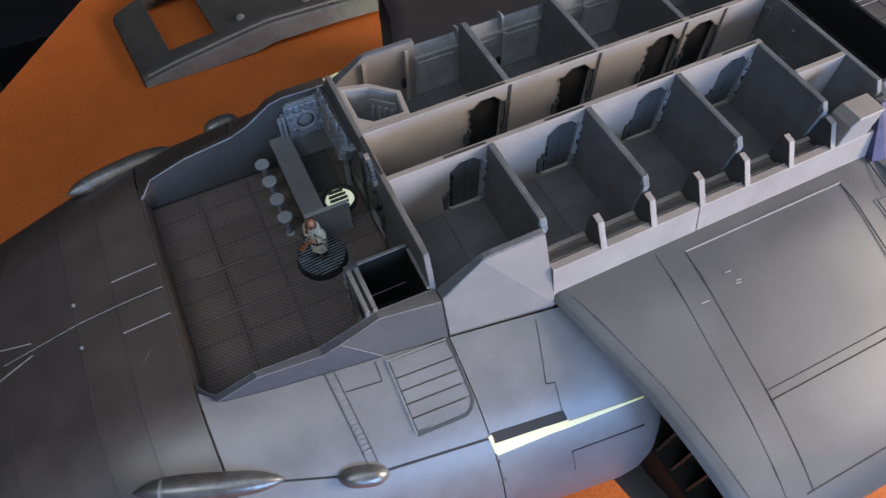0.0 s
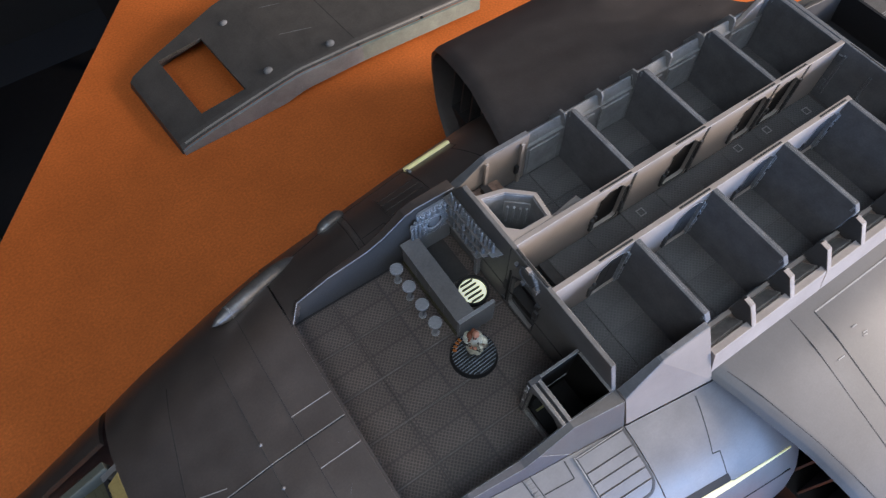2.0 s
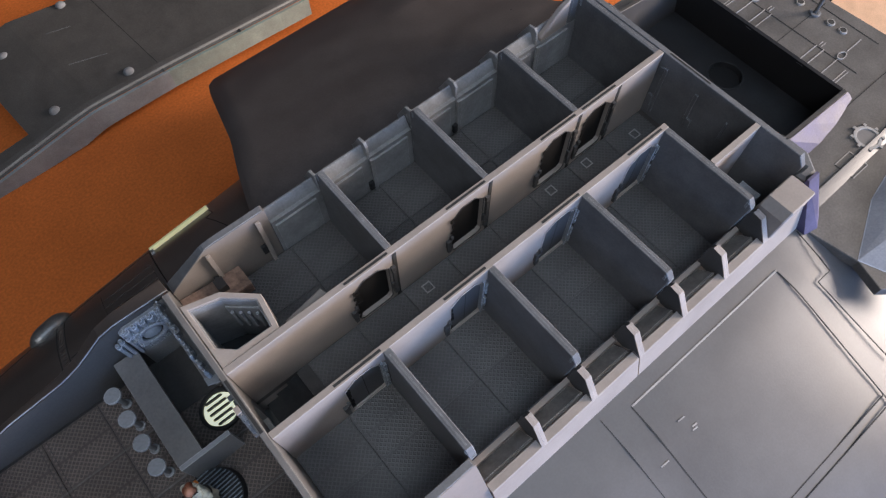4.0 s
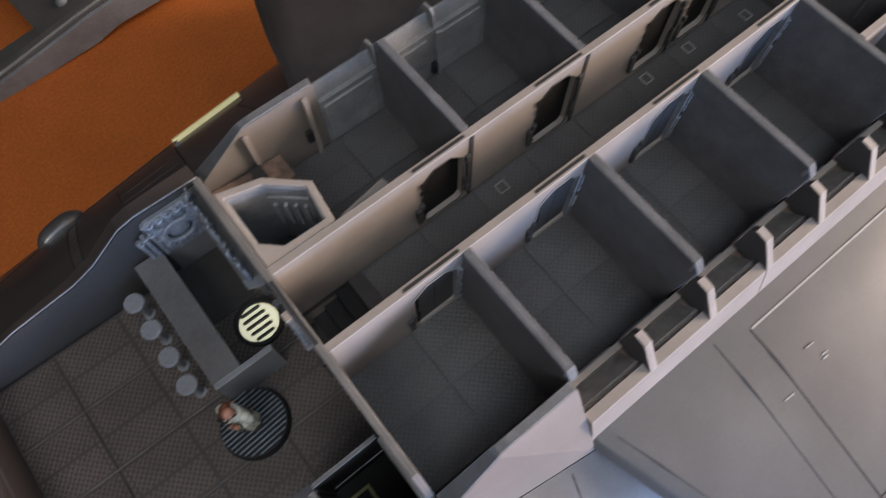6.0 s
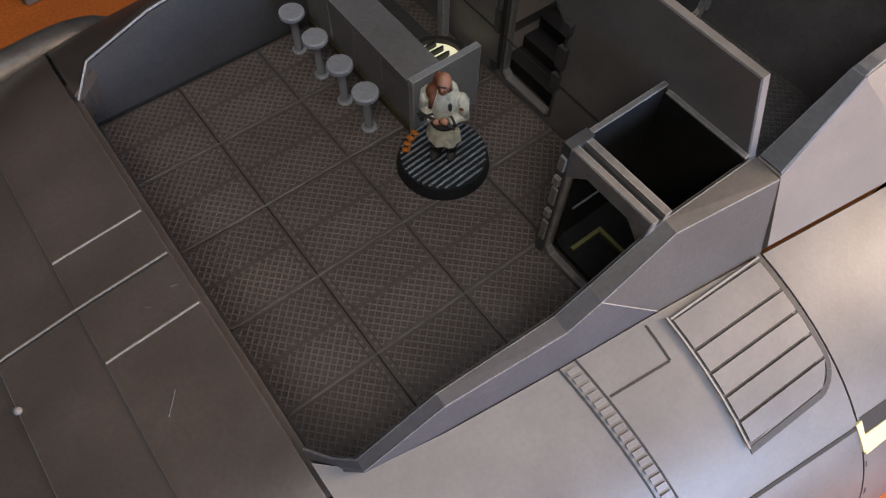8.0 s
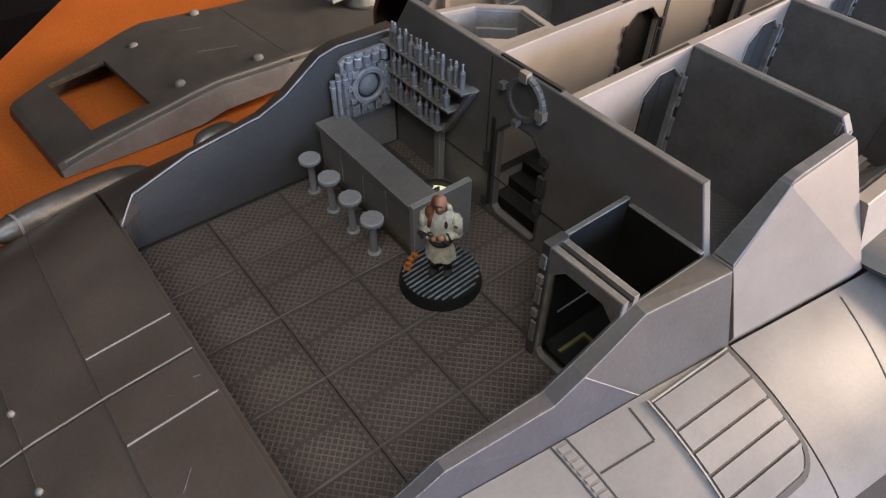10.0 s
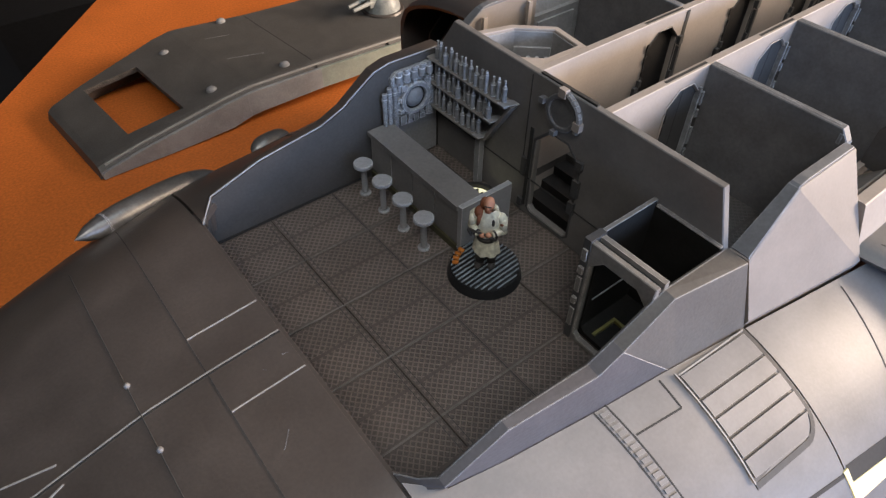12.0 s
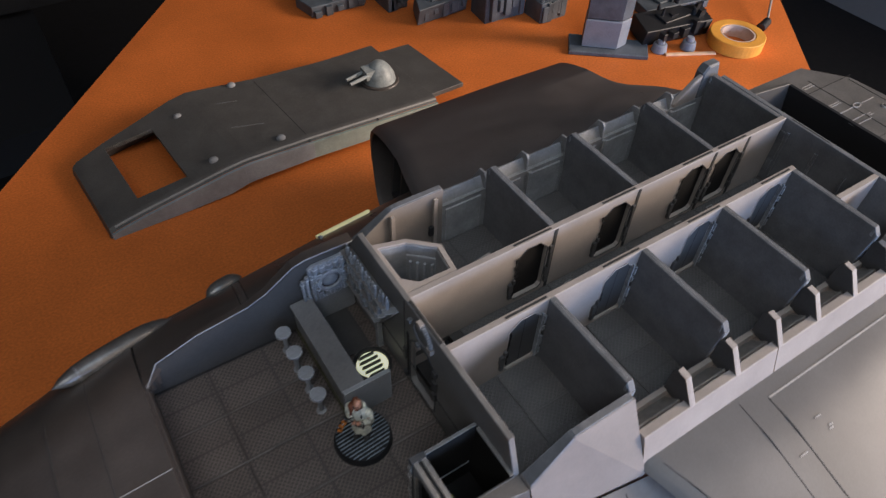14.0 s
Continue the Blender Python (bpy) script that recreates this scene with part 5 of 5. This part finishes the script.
for k in range(5):
    # stubby bottles along its top
    x = -26.5 + k * 4.1
    bm = bmesh.new()
    cyl(bm, (x, 71.6, 43.6), (x, 71.6, 47), 1.7, 1.6, 12)
    cyl(bm, (x, 71.6, 47), (x, 71.6, 49), 1.2, 0.9, 12)
    part("nozzle", bm, MACHINE, mach, smooth=True)
for x, top in ((-34, 40.6), (-31.4, 42.6), (-28.4, 42.2), (-10.2, 42.4), (-8.2, 40.8)):
    # upright pipes beside the fan
    bm = bmesh.new()
    cyl(bm, (x, 72.2, 21.8), (x, 72.2, top), 1.05, 1.05, 10)
    cyl(bm, (x, 72.2, top - 3.4), (x, 72.2, top - 2.4), 1.35, 1.35, 10)
    part("side_pipe", bm, MACHINE, mach, smooth=True)
for k, (x, z, w, h) in enumerate(((-25, 24.4, 1.5, 4.6), (-21.4, 23.4, 1.1, 3), (-18, 23.6, 1.3, 3.6), (-14.4, 23.4, 1.2, 3), (-11.8, 25.6, 0.9, 5), (-26, 41, 1.2, 3), (-11, 40.6, 1.0, 4))):
    bm = bmesh.new()
    box(bm, x - w, x + w, 71, 72.5, z - h / 2, z + h / 2)
    part("lower_lug", bm, MACHINE, mach, bevel=0.3)
bm = bmesh.new()
box(bm, -29.4, -7.8, 72.4, 72.6, 39.6, 40.2)
box(bm, -29.4, -7.8, 72.4, 72.6, 26.6, 27.2)
part("body_groove", bm, GAP, mach)
bm = bmesh.new()
box(bm, -29.5, -4.5, 73.8, 75.0, 0, 21.5)
part("splash_panel", bm, BARMAT, mach)

# round floor light behind the bar
lamp = thing("floor_light", -16.3, 30.2, 0, "round floor light glowing pale yellow under bars", "light")
bm = bmesh.new()
ring(bm, (-16.3, 30.2), 9.1, 10.9, 0.02, 2.4, "z", 32)
part("rim", bm, GAP, lamp)
bm = bmesh.new()
ring(bm, (-16.3, 30.2), 0, 9.0, 0.05, 0.4, "z", 32)
part("lens", bm, GLOW, lamp, "glowing pale yellow lens")
for d, half in ((-6.4, 4.6), (-3.2, 5.4), (0.0, 5.8), (3.2, 5.6), (6.4, 4.8)):
    bm = bmesh.new()
    plate(bm, [(-half, -0.25), (-half + 1, -0.45), (half - 1, -0.45), (half, -0.25), (half, 0.25), (half - 1, 0.45), (-half + 1, 0.45), (-half, 0.25)], 0.42, 2.6, "z")
    bmesh.ops.translate(bm, verts=bm.verts, vec=(-16.8, 30.2 + d, 0))
    part("bar", bm, BAYMAT, lamp)


def figurine(x, y, turn):
    """A painted miniature: one mesh, round base with ribs, legs, long coat, folded arms, bald head."""
    bm = bmesh.new()

    def paint(index, make):
        before = set(bm.faces)
        make()
        for f in bm.faces:
            if f not in before:
                f.material_index, f.smooth = index, index not in (0, 1)
    paint(0, lambda: (cyl(bm, (0, 0, 0), (0, 0, 3.6), 14.2, 13.2, 48), cyl(bm, (0, 0, 3.6), (0, 0, 4.0), 12.9, 12.9, 40)))

    def ribs():
        for k in range(14):
            d = -11.7 + 1.8 * k
            half = math.sqrt(12.7 ** 2 - d * d)
            vs = box(bm, -half, half, d - 0.24, d + 0.24, 3.9, 4.45)
            bmesh.ops.rotate(bm, verts=vs, cent=(0, 0, 0), matrix=Matrix.Rotation(radians(4 - turn), 3, "Z"))
    paint(1, ribs)

    def hazard():
        for k in range(4):
            vs = box(bm, -1.3, 1.1, -0.65, 0.65, 4.2, 5.2)
            a = radians(104 - turn + k * 12)
            bmesh.ops.rotate(bm, verts=vs, cent=(0, 0, 0), matrix=Matrix.Rotation(a, 3, "Z"))
            bmesh.ops.translate(bm, verts=vs, vec=(11.2 * math.cos(a), 11.2 * math.sin(a), 0))
    paint(6, hazard)
    paint(2, lambda: (cyl(bm, (-2.0, -0.6, 4.4), (-1.6, 0, 15), 1.5, 2.0, 12), cyl(bm, (2.4, 0.6, 4.4), (1.6, 0, 15), 1.5, 2.0, 12),
                      ball(bm, (-2.2, -1.6, 5.2), 1.5, 2.6, 1.2), ball(bm, (2.6, -0.5, 5.2), 1.5, 2.6, 1.2), cyl(bm, (-2.1, -0.6, 8), (-2.0, -0.5, 9.2), 1.9, 1.9, 10)))

    def coat():
        rows = []
        for z, rx, ry in ((11.4, 4.9, 3.9), (13, 4.7, 3.7), (16, 4.2, 3.3), (18.4, 3.6, 2.8), (20, 3.6, 2.8), (23, 4.3, 3.0), (26, 4.9, 3.1), (28.6, 4.9, 2.9), (30.2, 3.6, 2.5), (31.2, 2.3, 2.1)):
            fold = 0.45 if z < 17 else 0.14
            rows.append([((rx + fold * math.sin(8 * a + z * 0.1)) * math.cos(a), (ry + fold * math.cos(7 * a)) * math.sin(a), z) for a in np.linspace(0, 2 * math.pi, 33)])
        grid(bm, rows)
        for s in (-1, 1):
            # folded sleeves
            ball(bm, (s * 4.6, 0, 28.0), 1.8, 2.0, 2.0)
            cyl(bm, (s * 5.0, -0.1, 28.2), (s * 5.7, -0.6, 22.8), 1.75, 1.5, 12)
            cyl(bm, (s * 5.7, -0.5, 22.9), (s * 2.6, -3.9, 22.6 + 0.5 * s), 1.5, 1.15, 12)
            ball(bm, (s * 5.7, -0.55, 22.8), 1.55, 1.55, 1.55)
        for k in range(7):
            # standing collar
            a = math.pi * (0.05 + 0.15 * k)
            ball(bm, (2.5 * math.cos(a), 0.3 + 1.9 * math.sin(a), 31.0), 0.9, 0.8, 0.9)
    paint(3, coat)
    paint(4, lambda: (ball(bm, (0, -0.9, 33.9), 1.95, 2.25, 2.6), cyl(bm, (0, 0, 30), (0, -0.3, 32.6), 1.4, 1.4, 12), ball(bm, (1.2, -4.3, 22.9), 1.15, 1.0, 0.95), ball(bm, (-1.0, -4.3, 22.2), 1.15, 1.0, 0.95),
                      ball(bm, (0, -3.05, 33.3), 0.4, 0.55, 0.65)))
    # red-brown mantle over one shoulder, beard
    paint(5, lambda: (ball(bm, (-2.0, 0.9, 32.2), 1.6, 1.9, 2.6), ball(bm, (-3.0, -0.5, 29.4), 2.2, 2.3, 2.3), cyl(bm, (-2.6, -2.4, 30), (-3.2, -2.9, 25.4), 0.9, 0.5, 10),
                      ball(bm, (0, -2.4, 31.9), 1.2, 0.9, 1.1), ball(bm, (5.2, -1.4, 26.4), 0.8, 0.7, 0.9)))
    # belt, cuffs, brows and the tool in its fists
    paint(2, lambda: (cyl(bm, (0, 0, 18.4), (0, 0, 19.5), 3.95, 3.9, 20), cyl(bm, (-6.4, -3.6, 23.4), (4.4, -4.9, 21.9), 0.5, 0.5, 8), cyl(bm, (-6.2, -3.6, 23.2), (-5.0, -3.9, 21.0), 0.7, 0.5, 8),
                      cyl(bm, (3.4, -3.1, 23.1), (2.9, -3.6, 23.0), 1.45, 1.4, 10), cyl(bm, (-3.4, -3.1, 22.2), (-2.9, -3.6, 22.1), 1.45, 1.4, 10), ball(bm, (0, -2.9, 34.1), 1.3, 0.4, 0.3), ball(bm, (2.3, -2.7, 27.2), 0.6, 0.4, 1.6)))
    bmesh.ops.recalc_face_normals(bm, faces=bm.faces)
    fig = part("figurine", bm, [BLACKP, SLAT, TROUSER, COAT, SKIN, BROWN, HAZARD], None, local=True)
    fig.location = at(x, y, 0)
    fig.scale = (1.06, 1.06, 1.1)
    fig.rotation_euler = (0, 0, radians(turn))
    return tagged(fig, "painted miniature figure in a pale coat on a round ribbed base", "figurine")


BLACKP = material("black_base_rim", (0.012, 0.013, 0.015), rough=0.45)
figurine(-41.0, -5.6, -54)

# ---- roof section on the table ----
lid = thing("roof_section", 100, 460, -H, "grey printed roof section of the ship lying on the table", "model roof")
NEAR = [(-122, 393), (-114, 394), (20, 396), (98, 395), (252, 388)]       # top edges of its two long sides
FAR = [(-122, 506), (-114, 512), (-30, 532), (15, 543), (60, 533), (150, 522), (252, 524)]


def lid_top(x):
    return lerp(((-122, -159), (-116, -157), (-85, -150.5), (12, -134.5), (30, -133.5), (320, -133.5)), x)


def lid_pt(x, y, z):
    """Shears the section's cross edges to fit the camera's view."""
    return (x - 0.09 * (y - 396), y, z)


bm = bmesh.new()
rows = []
xs = [-122, -116, -85, -60, -33, 0, 20, 30, 98, 180, 252]
for x in xs:
    z, n, f = lid_top(x), lerp(NEAR, x), lerp(FAR, x)
    sk = lerp(((-122, -169), (-40, -169), (-33, -168.5), (0, -167), (24, -161), (100, -159), (252, -158)), x)
    n0, n1 = lerp(((-122, 410), (-85, 413), (-33, 410), (252, 410)), x), lerp(((-122, 500), (-85, 509), (-33, 506), (252, 506)), x)
    rows.append([lid_pt(*p) for p in ((x, n - 2.5, sk), (x, n - 2.0, z - 5), (x, n + 1.5, z - 0.8), (x, n + 5, z), (x, n0, z), (x, n1, z), (x, f, z), (x, f + 3, z - 6), (x, f + 3.5, max(sk, -169)))])
vs = [[bm.verts.new(p) for p in r] for r in rows]
for i in range(len(xs) - 1):
    for j in range(1, 8):
        if j == 4 and xs[i] in (-85, -60):
            continue
        bm.faces.new((vs[i][j], vs[i][j + 1], vs[i + 1][j + 1], vs[i + 1][j]))
front_low = [bm.verts.new((p.co.x - 2, p.co.y, -169)) for p in vs[0]]
for j in range(8):
    bm.faces.new((vs[0][j], vs[0][j + 1], front_low[j + 1], front_low[j]))
for v in [v for v in bm.verts if not v.link_faces]:
    bm.verts.remove(v)
thick(bm, 4)
shell = part("shell", bm, ROOF, lid, bevel=0.5)
for a, b, mat in ((0, 6, SKIRT), (6, 8, SKIRT), (8, 10, GREENSKIRT)):
    # side panels under the moulded edge; light on this side is in their colour
    bm = bmesh.new()
    grid(bm, [[(p[0], p[1] - 0.6, p[2]) for p in r[:2]] for r in rows[a:b + 1]])
    thick(bm, 3)
    part("side_panel", bm, mat, shell)
hole = [(-85, 413), (-33, 410), (-33, 506), (-85, 509)]
for (xa, ya), (xb, yb) in zip(hole, hole[1:] + hole[:1]):
    bm = bmesh.new()
    vs = [bm.verts.new(p) for p in (lid_pt(xa, ya, lid_top(xa) - 5), lid_pt(xb, yb, lid_top(xb) - 5), lid_pt(xb, yb, lid_top(xb) - 0.6), lid_pt(xa, ya, lid_top(xa) - 0.6))]
    bm.faces.new(vs)
    bmesh.ops.solidify(bm, geom=list(bm.faces), thickness=1.5)
    part("hole_rim", bm, ROOF, shell)
bm = bmesh.new()
plate(bm, [lid_pt(x, y, 0)[:2] for x, y in ((249, 396), (297, 397), (294, 505), (249, 506))], -140, -134.1, "z")
part("rear_tongue", bm, ROOF, lid, bevel=0.6)
bm = bmesh.new()
for x, q in zip(xs[1:-1], xs[2:]):
    # rubbed-down edge along its side; its highlight is put into a pale moulding
    cyl(bm, lid_pt(x, lerp(NEAR, x) + 0.1, lid_top(x) - 2.2), lid_pt(q, lerp(NEAR, q) + 0.1, lid_top(q) - 2.2), 1.1, 1.1, 8)
part("edge_moulding", bm, LINE, shell, "rubbed edge moulding with its highlight painted in")
for x in (95, 177):
    bm = bmesh.new()
    box(bm, x - 0.4, x + 0.4, lerp(NEAR, x) - 3.2, lerp(NEAR, x) + 1, -158.5, -136)
    part("side_joint", bm, GAP, shell)
bm = bmesh.new()
plate(bm, [lid_pt(x, y, 0)[:2] for x, y in ((95, 401), (95.6, 401), (95.6, 525), (95, 525))], -133.6, -133.35, "z")
part("top_joint", bm, GAP, shell)
for (xa, ya), (xb, yb) in (((30, 502), (53, 496)), ((30, 452), (64, 441.5))):
    # shallow scribed lines, worn pale
    bm = bmesh.new()
    plate(bm, [(xa, ya), (xb, yb), (xb + 0.1, yb + 0.5), (xa + 0.1, ya + 0.5)], -133.7, -133.3, "z")
    part("scribed_line", bm, DIVIDER, shell)
for x, y in ((-4, 414), (-12.5, 507), (69, 408), (58, 528)):
    bm = bmesh.new()
    z = lid_top(x)
    grid(bm, [[(x + r * math.cos(a), y + 0.85 * r * math.sin(a), z + h) for a in np.linspace(0, 2 * math.pi, 17)] for r, h in ((5.2, -1.5), (5.0, 1.0), (4.2, 2.6), (2.6, 3.6), (0.3, 4.0))])
    part("peg", bm, BARMAT, lid, smooth=True)
tur = part("turret_base", (lambda b: (cyl(b, (213, 452, -134), (213, 452, -131.5), 24, 23, 32), b)[1])(bmesh.new()), DECK, lid)
bm = bmesh.new()
rows = []
for z, r in ((-131.5, 20), (-125, 18.5), (-117, 14), (-111, 8), (-108.5, 4)):
    rows.append([(213 + r * math.cos(a), 452 + r * math.sin(a), z) for a in np.linspace(0, 2 * math.pi, 25)])
grid(bm, rows)
bmesh.ops.contextual_create(bm, geom=[v for v in bm.verts if v.co.z > -108.6])
part("turret_dome", bm, TURRET, tur, smooth=True)
for dy in (-5, 5):
    bm = bmesh.new()
    cyl(bm, (203, 452 + dy, -119), (171, 448 + dy, -121), 2.6, 2.0, 12)
    part("turret_barrel", bm, TURRET, tur, smooth=True)
bm = bmesh.new()
box(bm, 193, 205, 444, 460, -125, -114)
part("turret_mantlet", bm, TURRET, tur, bevel=1.2)

# ---- clutter on the far part of the table ----
tape = thing("tape_roll", 712, 326, -H, "roll of yellow masking tape lying flat", "tape")
bm = bmesh.new()
ring(bm, (712, 326), 24, 38, -H, -H + 18, "z", 40)
part("tape", bm, TAPE, tape, bevel=1)
bm = bmesh.new()
ring(bm, (712, 326), 21.5, 23.9, -H + 0.3, -H + 17.5, "z", 40)
part("core", bm, CARD, tape)

brush = thing("paint_brush", 790, 330, -H, "thin brush with a black rubber grip", "brush")
bm = bmesh.new()
cyl(bm, (770, 330, -H + 7), (792, 336, -H + 9), 7, 6, 14)
part("grip", bm, RUBBER, brush, bevel=0.8)
bm = bmesh.new()
cyl(bm, (790, 335.5, -H + 9), (905, 420, -H + 40), 1.8, 1.4, 10)
part("handle", bm, WALL, brush)

tower = thing("kit_tower", 540, 400, -H, "tall grey printed tower part standing on a plinth", "model part", turn=0)
bm = bmesh.new()
plate(bm, [(490, 424), (575, 358), (602, 388), (520, 460)], -H, -H + 6, "z")
part("plinth", bm, DARKPARTS, tower, bevel=1)
for z0, z1, g in ((6, 46, 0.0), (47, 150, 1.0)):
    bm = bmesh.new()
    plate(bm, [(512 + g, 424), (548, 393 + g), (568 - g, 396), (572 - g, 412), (532, 446 - g)], -H + z0, -H + z1, "z")
    part("tower_block", bm, PARTS if z0 < 10 else DARKPARTS, tower, bevel=1.2)


def kit_part(x, y, pts, tall, lean, label, name="kit_part", mat=None):
    """An angular printed plate standing or leaning on the table."""
    ob = thing(name, x, y, -H, label, "model part")
    bm = bmesh.new()
    plate(bm, pts, 0, tall, "z")
    bmesh.ops.rotate(bm, verts=bm.verts, cent=(0, 0, 0), matrix=Matrix.Rotation(radians(lean), 3, "X"))
    low = min(v.co.z for v in bm.verts)
    bmesh.ops.translate(bm, verts=bm.verts, vec=(x, y, -H - low))
    b = part("plate", bm, mat or DARKPARTS, ob, bevel=1.0)
    bm = bmesh.new()
    xs, ys = [p[0] for p in pts], [p[1] for p in pts]
    box(bm, min(xs) * 0.4, max(xs) * 0.4, min(ys) * 0.4, max(ys) * 0.4, tall, tall + 3)
    bmesh.ops.rotate(bm, verts=bm.verts, cent=(0, 0, 0), matrix=Matrix.Rotation(radians(lean), 3, "X"))
    bmesh.ops.translate(bm, verts=bm.verts, vec=(x, y, -H - low))
    part("raised_panel", bm, mat or DARKPARTS, ob, bevel=0.8)
    rnd = random.Random(int(x + y))
    for k in range(7):
        bm = bmesh.new()
        cx, cy, r = rnd.uniform(min(xs), max(xs)) * 0.8, rnd.uniform(min(ys), max(ys)) * 0.8, rnd.uniform(2, 6)
        if k % 2:
            box(bm, cx - r, cx + r, cy - r * 0.6, cy + r * 0.6, tall - 1, tall + rnd.uniform(4, 12))
        else:
            cyl(bm, (cx, cy, tall - 1), (cx + rnd.uniform(-4, 4), cy, tall + rnd.uniform(6, 16)), r * 0.7, r * 0.4, 10)
        bmesh.ops.rotate(bm, verts=bm.verts, cent=(0, 0, 0), matrix=Matrix.Rotation(radians(lean), 3, "X"))
        bmesh.ops.translate(bm, verts=bm.verts, vec=(x, y, -H - low))
        part("lug", bm, mat or DARKPARTS, ob)
    for k in range(5):
        bm = bmesh.new()
        cx, r = min(xs) + (max(xs) - min(xs)) * (0.15 + 0.17 * k), rnd.uniform(3, 6)
        cy = min(ys) - 1
        box(bm, cx - r, cx + r, cy - 2, cy + 8, rnd.uniform(0, tall * 0.4), tall * rnd.uniform(0.6, 1.1))
        bmesh.ops.translate(bm, verts=bm.verts, vec=(x, y, -H - min(0, low) + 0.3))
        part("side_rib", bm, mat or DARKPARTS, ob, bevel=0.6)
    return ob


kit_part(275, 715, [(-45, -30), (38, -34), (50, 10), (40, 45), (-30, 50), (-52, 10)], 16, 0, "blue-grey angular hull plate lying flat")
kit_part(350, 660, [(-18, -14), (16, -14), (16, 40), (-18, 40)], 45, 0, "upright grey printed block")
kit_part(392, 605, [(-42, -14), (44, -10), (52, 14), (-30, 20)], 26, 12, "blue-grey wedge-shaped kit part")
kit_part(470, 565, [(-34, -18), (34, -22), (40, 20), (-30, 24)], 52, 0, "pale grey box-shaped kit part")
kit_part(528, 520, [(-22, -12), (26, -12), (26, 26), (-22, 26)], 30, 0, "dark grey small kit part")
kit_part(650, 400, [(-62, -16), (50, -34), (62, 4), (-50, 26)], 24, 8, "black wedge-shaped kit part", mat=RUBBER)
kit_part(700, 460, [(-50, -20), (60, -40), (70, -10), (-40, 24)], 14, 0, "grey slotted kit part lying flat")
for x, y in ((606, 368), (646, 352)):
    ob = thing("paint_pot", x, y, -H, "small blue-grey printed pot", "pot", "small pots on the table")
    bm = bmesh.new()
    cyl(bm, (x, y, -H), (x, y, -H + 12), 11, 9, 20)
    part("body", bm, PARTS, ob, bevel=1)
    bm = bmesh.new()
    cyl(bm, (x, y, -H + 12.1), (x, y, -H + 18), 6, 5, 16)
    part("cap", bm, PARTS, ob, bevel=0.8)
stick = thing("wood_stick", 640, 335, -H, "flat pale wooden stick", "stick")
bm = bmesh.new()
plate(bm, [(604, 352), (668, 320), (670, 325), (606, 357)], -H, -H + 3, "z")
part("stick", bm, WOODSTICK, stick, bevel=0.5)

# pale stool stands in for a tan patch, placed to fit the camera's view
side = thing("wooden_stool", 910, -80, -H - 730, "pale stool standing in for a tan patch", "stool")
bm = bmesh.new()
box(bm, 768, 1060, -230, 72, -262, -240)
part("seat", bm, WOODSTICK, side, bevel=4)
for x in (800, 1028):
    for y in (-200, 42):
        bm = bmesh.new()
        box(bm, x - 16, x + 16, y - 16, y + 16, -H - 730, -262.2)
        part("leg", bm, WOODSTICK, side, bevel=2)

# ---- floor tiles ----
def tile_mesh(mat):
    bm = bmesh.new()
    box(bm, -15.2, 15.2, -14.8, 14.8, -0.85, 0)
    bmesh.ops.bevel(bm, geom=[e for e in bm.edges if all(v.co.z > -0.1 for v in e.verts)], offset=0.2, segments=1, affect="EDGES")
    for v in bm.verts:
        v.co *= MM
    me = bpy.data.meshes.new("tile")
    bm.to_mesh(me)
    bm.free()
    me.materials.append(mat)
    return me


TILE, PLATE = tile_mesh(TREAD), tile_mesh(CABINPLATE)


def tile(host, x, y, z, sx=1.0, sy=1.0, mesh=TILE):
    ob = new("tile", mesh)
    ob.parent = host
    ob.location = Vector((x, y, H + z)) * MM
    ob.scale = (sx, sy, 1)


for x, sx in ((-109.4, 0.935), (-79.7, 0.994), (-48.9, 1.008), (-18.2, 0.98)):
    for y in (-61.4, -31.6, -1.4, 28.8, 58.8):
        tile(base_floor, x, y, 0, sx, 0.99)
for y in (-46.6, -16.6, 13.8, 43.7):
    # seam strips between the tile rows, pale for light caught on tile edges
    bm = bmesh.new()
    box(bm, -123, -4, y - 0.3, y + 0.3, -0.8, 0.12)
    part("seam_strip", bm, SEAM, base_floor)
for x in (-97.2, -92.8, -64.4):
    bm = bmesh.new()
    box(bm, x - 0.13, x + 0.13, -75, 73, -0.8, 0.04)
    part("floor_groove", bm, RIM, base_floor)
for k in range(9):
    x = (28 if k == 0 else 15.5) + 30.6 * k
    if k:
        tile(cabin_floor, x, -0.2, CABIN, 1.0, 1.02, PLATE)
    for y in (-60.2, -32.4, 33, 61):
        tile(cabin_floor, 15.5 + 30.6 * k, y, CABIN, 1.0, 0.94, PLATE)
for x, y in ((196, 9), (225, 9), (262, 5), (135, -9), (104, 8)):
    for k, (dx, dy, lx, ly) in enumerate(((0, 2.4, 5.4, 0.6), (0, -2.4, 5.4, 0.6), (2.4, 0, 0.6, 4.2), (-2.4, 0, 0.6, 4.2))):
        bm = bmesh.new()
        box(bm, x + dx - lx / 2, x + dx + lx / 2, y + dy - ly / 2, y + dy + ly / 2, CABIN + 0.02, CABIN + 0.5)
        part("floor_socket_edge", bm, LINE, ship)
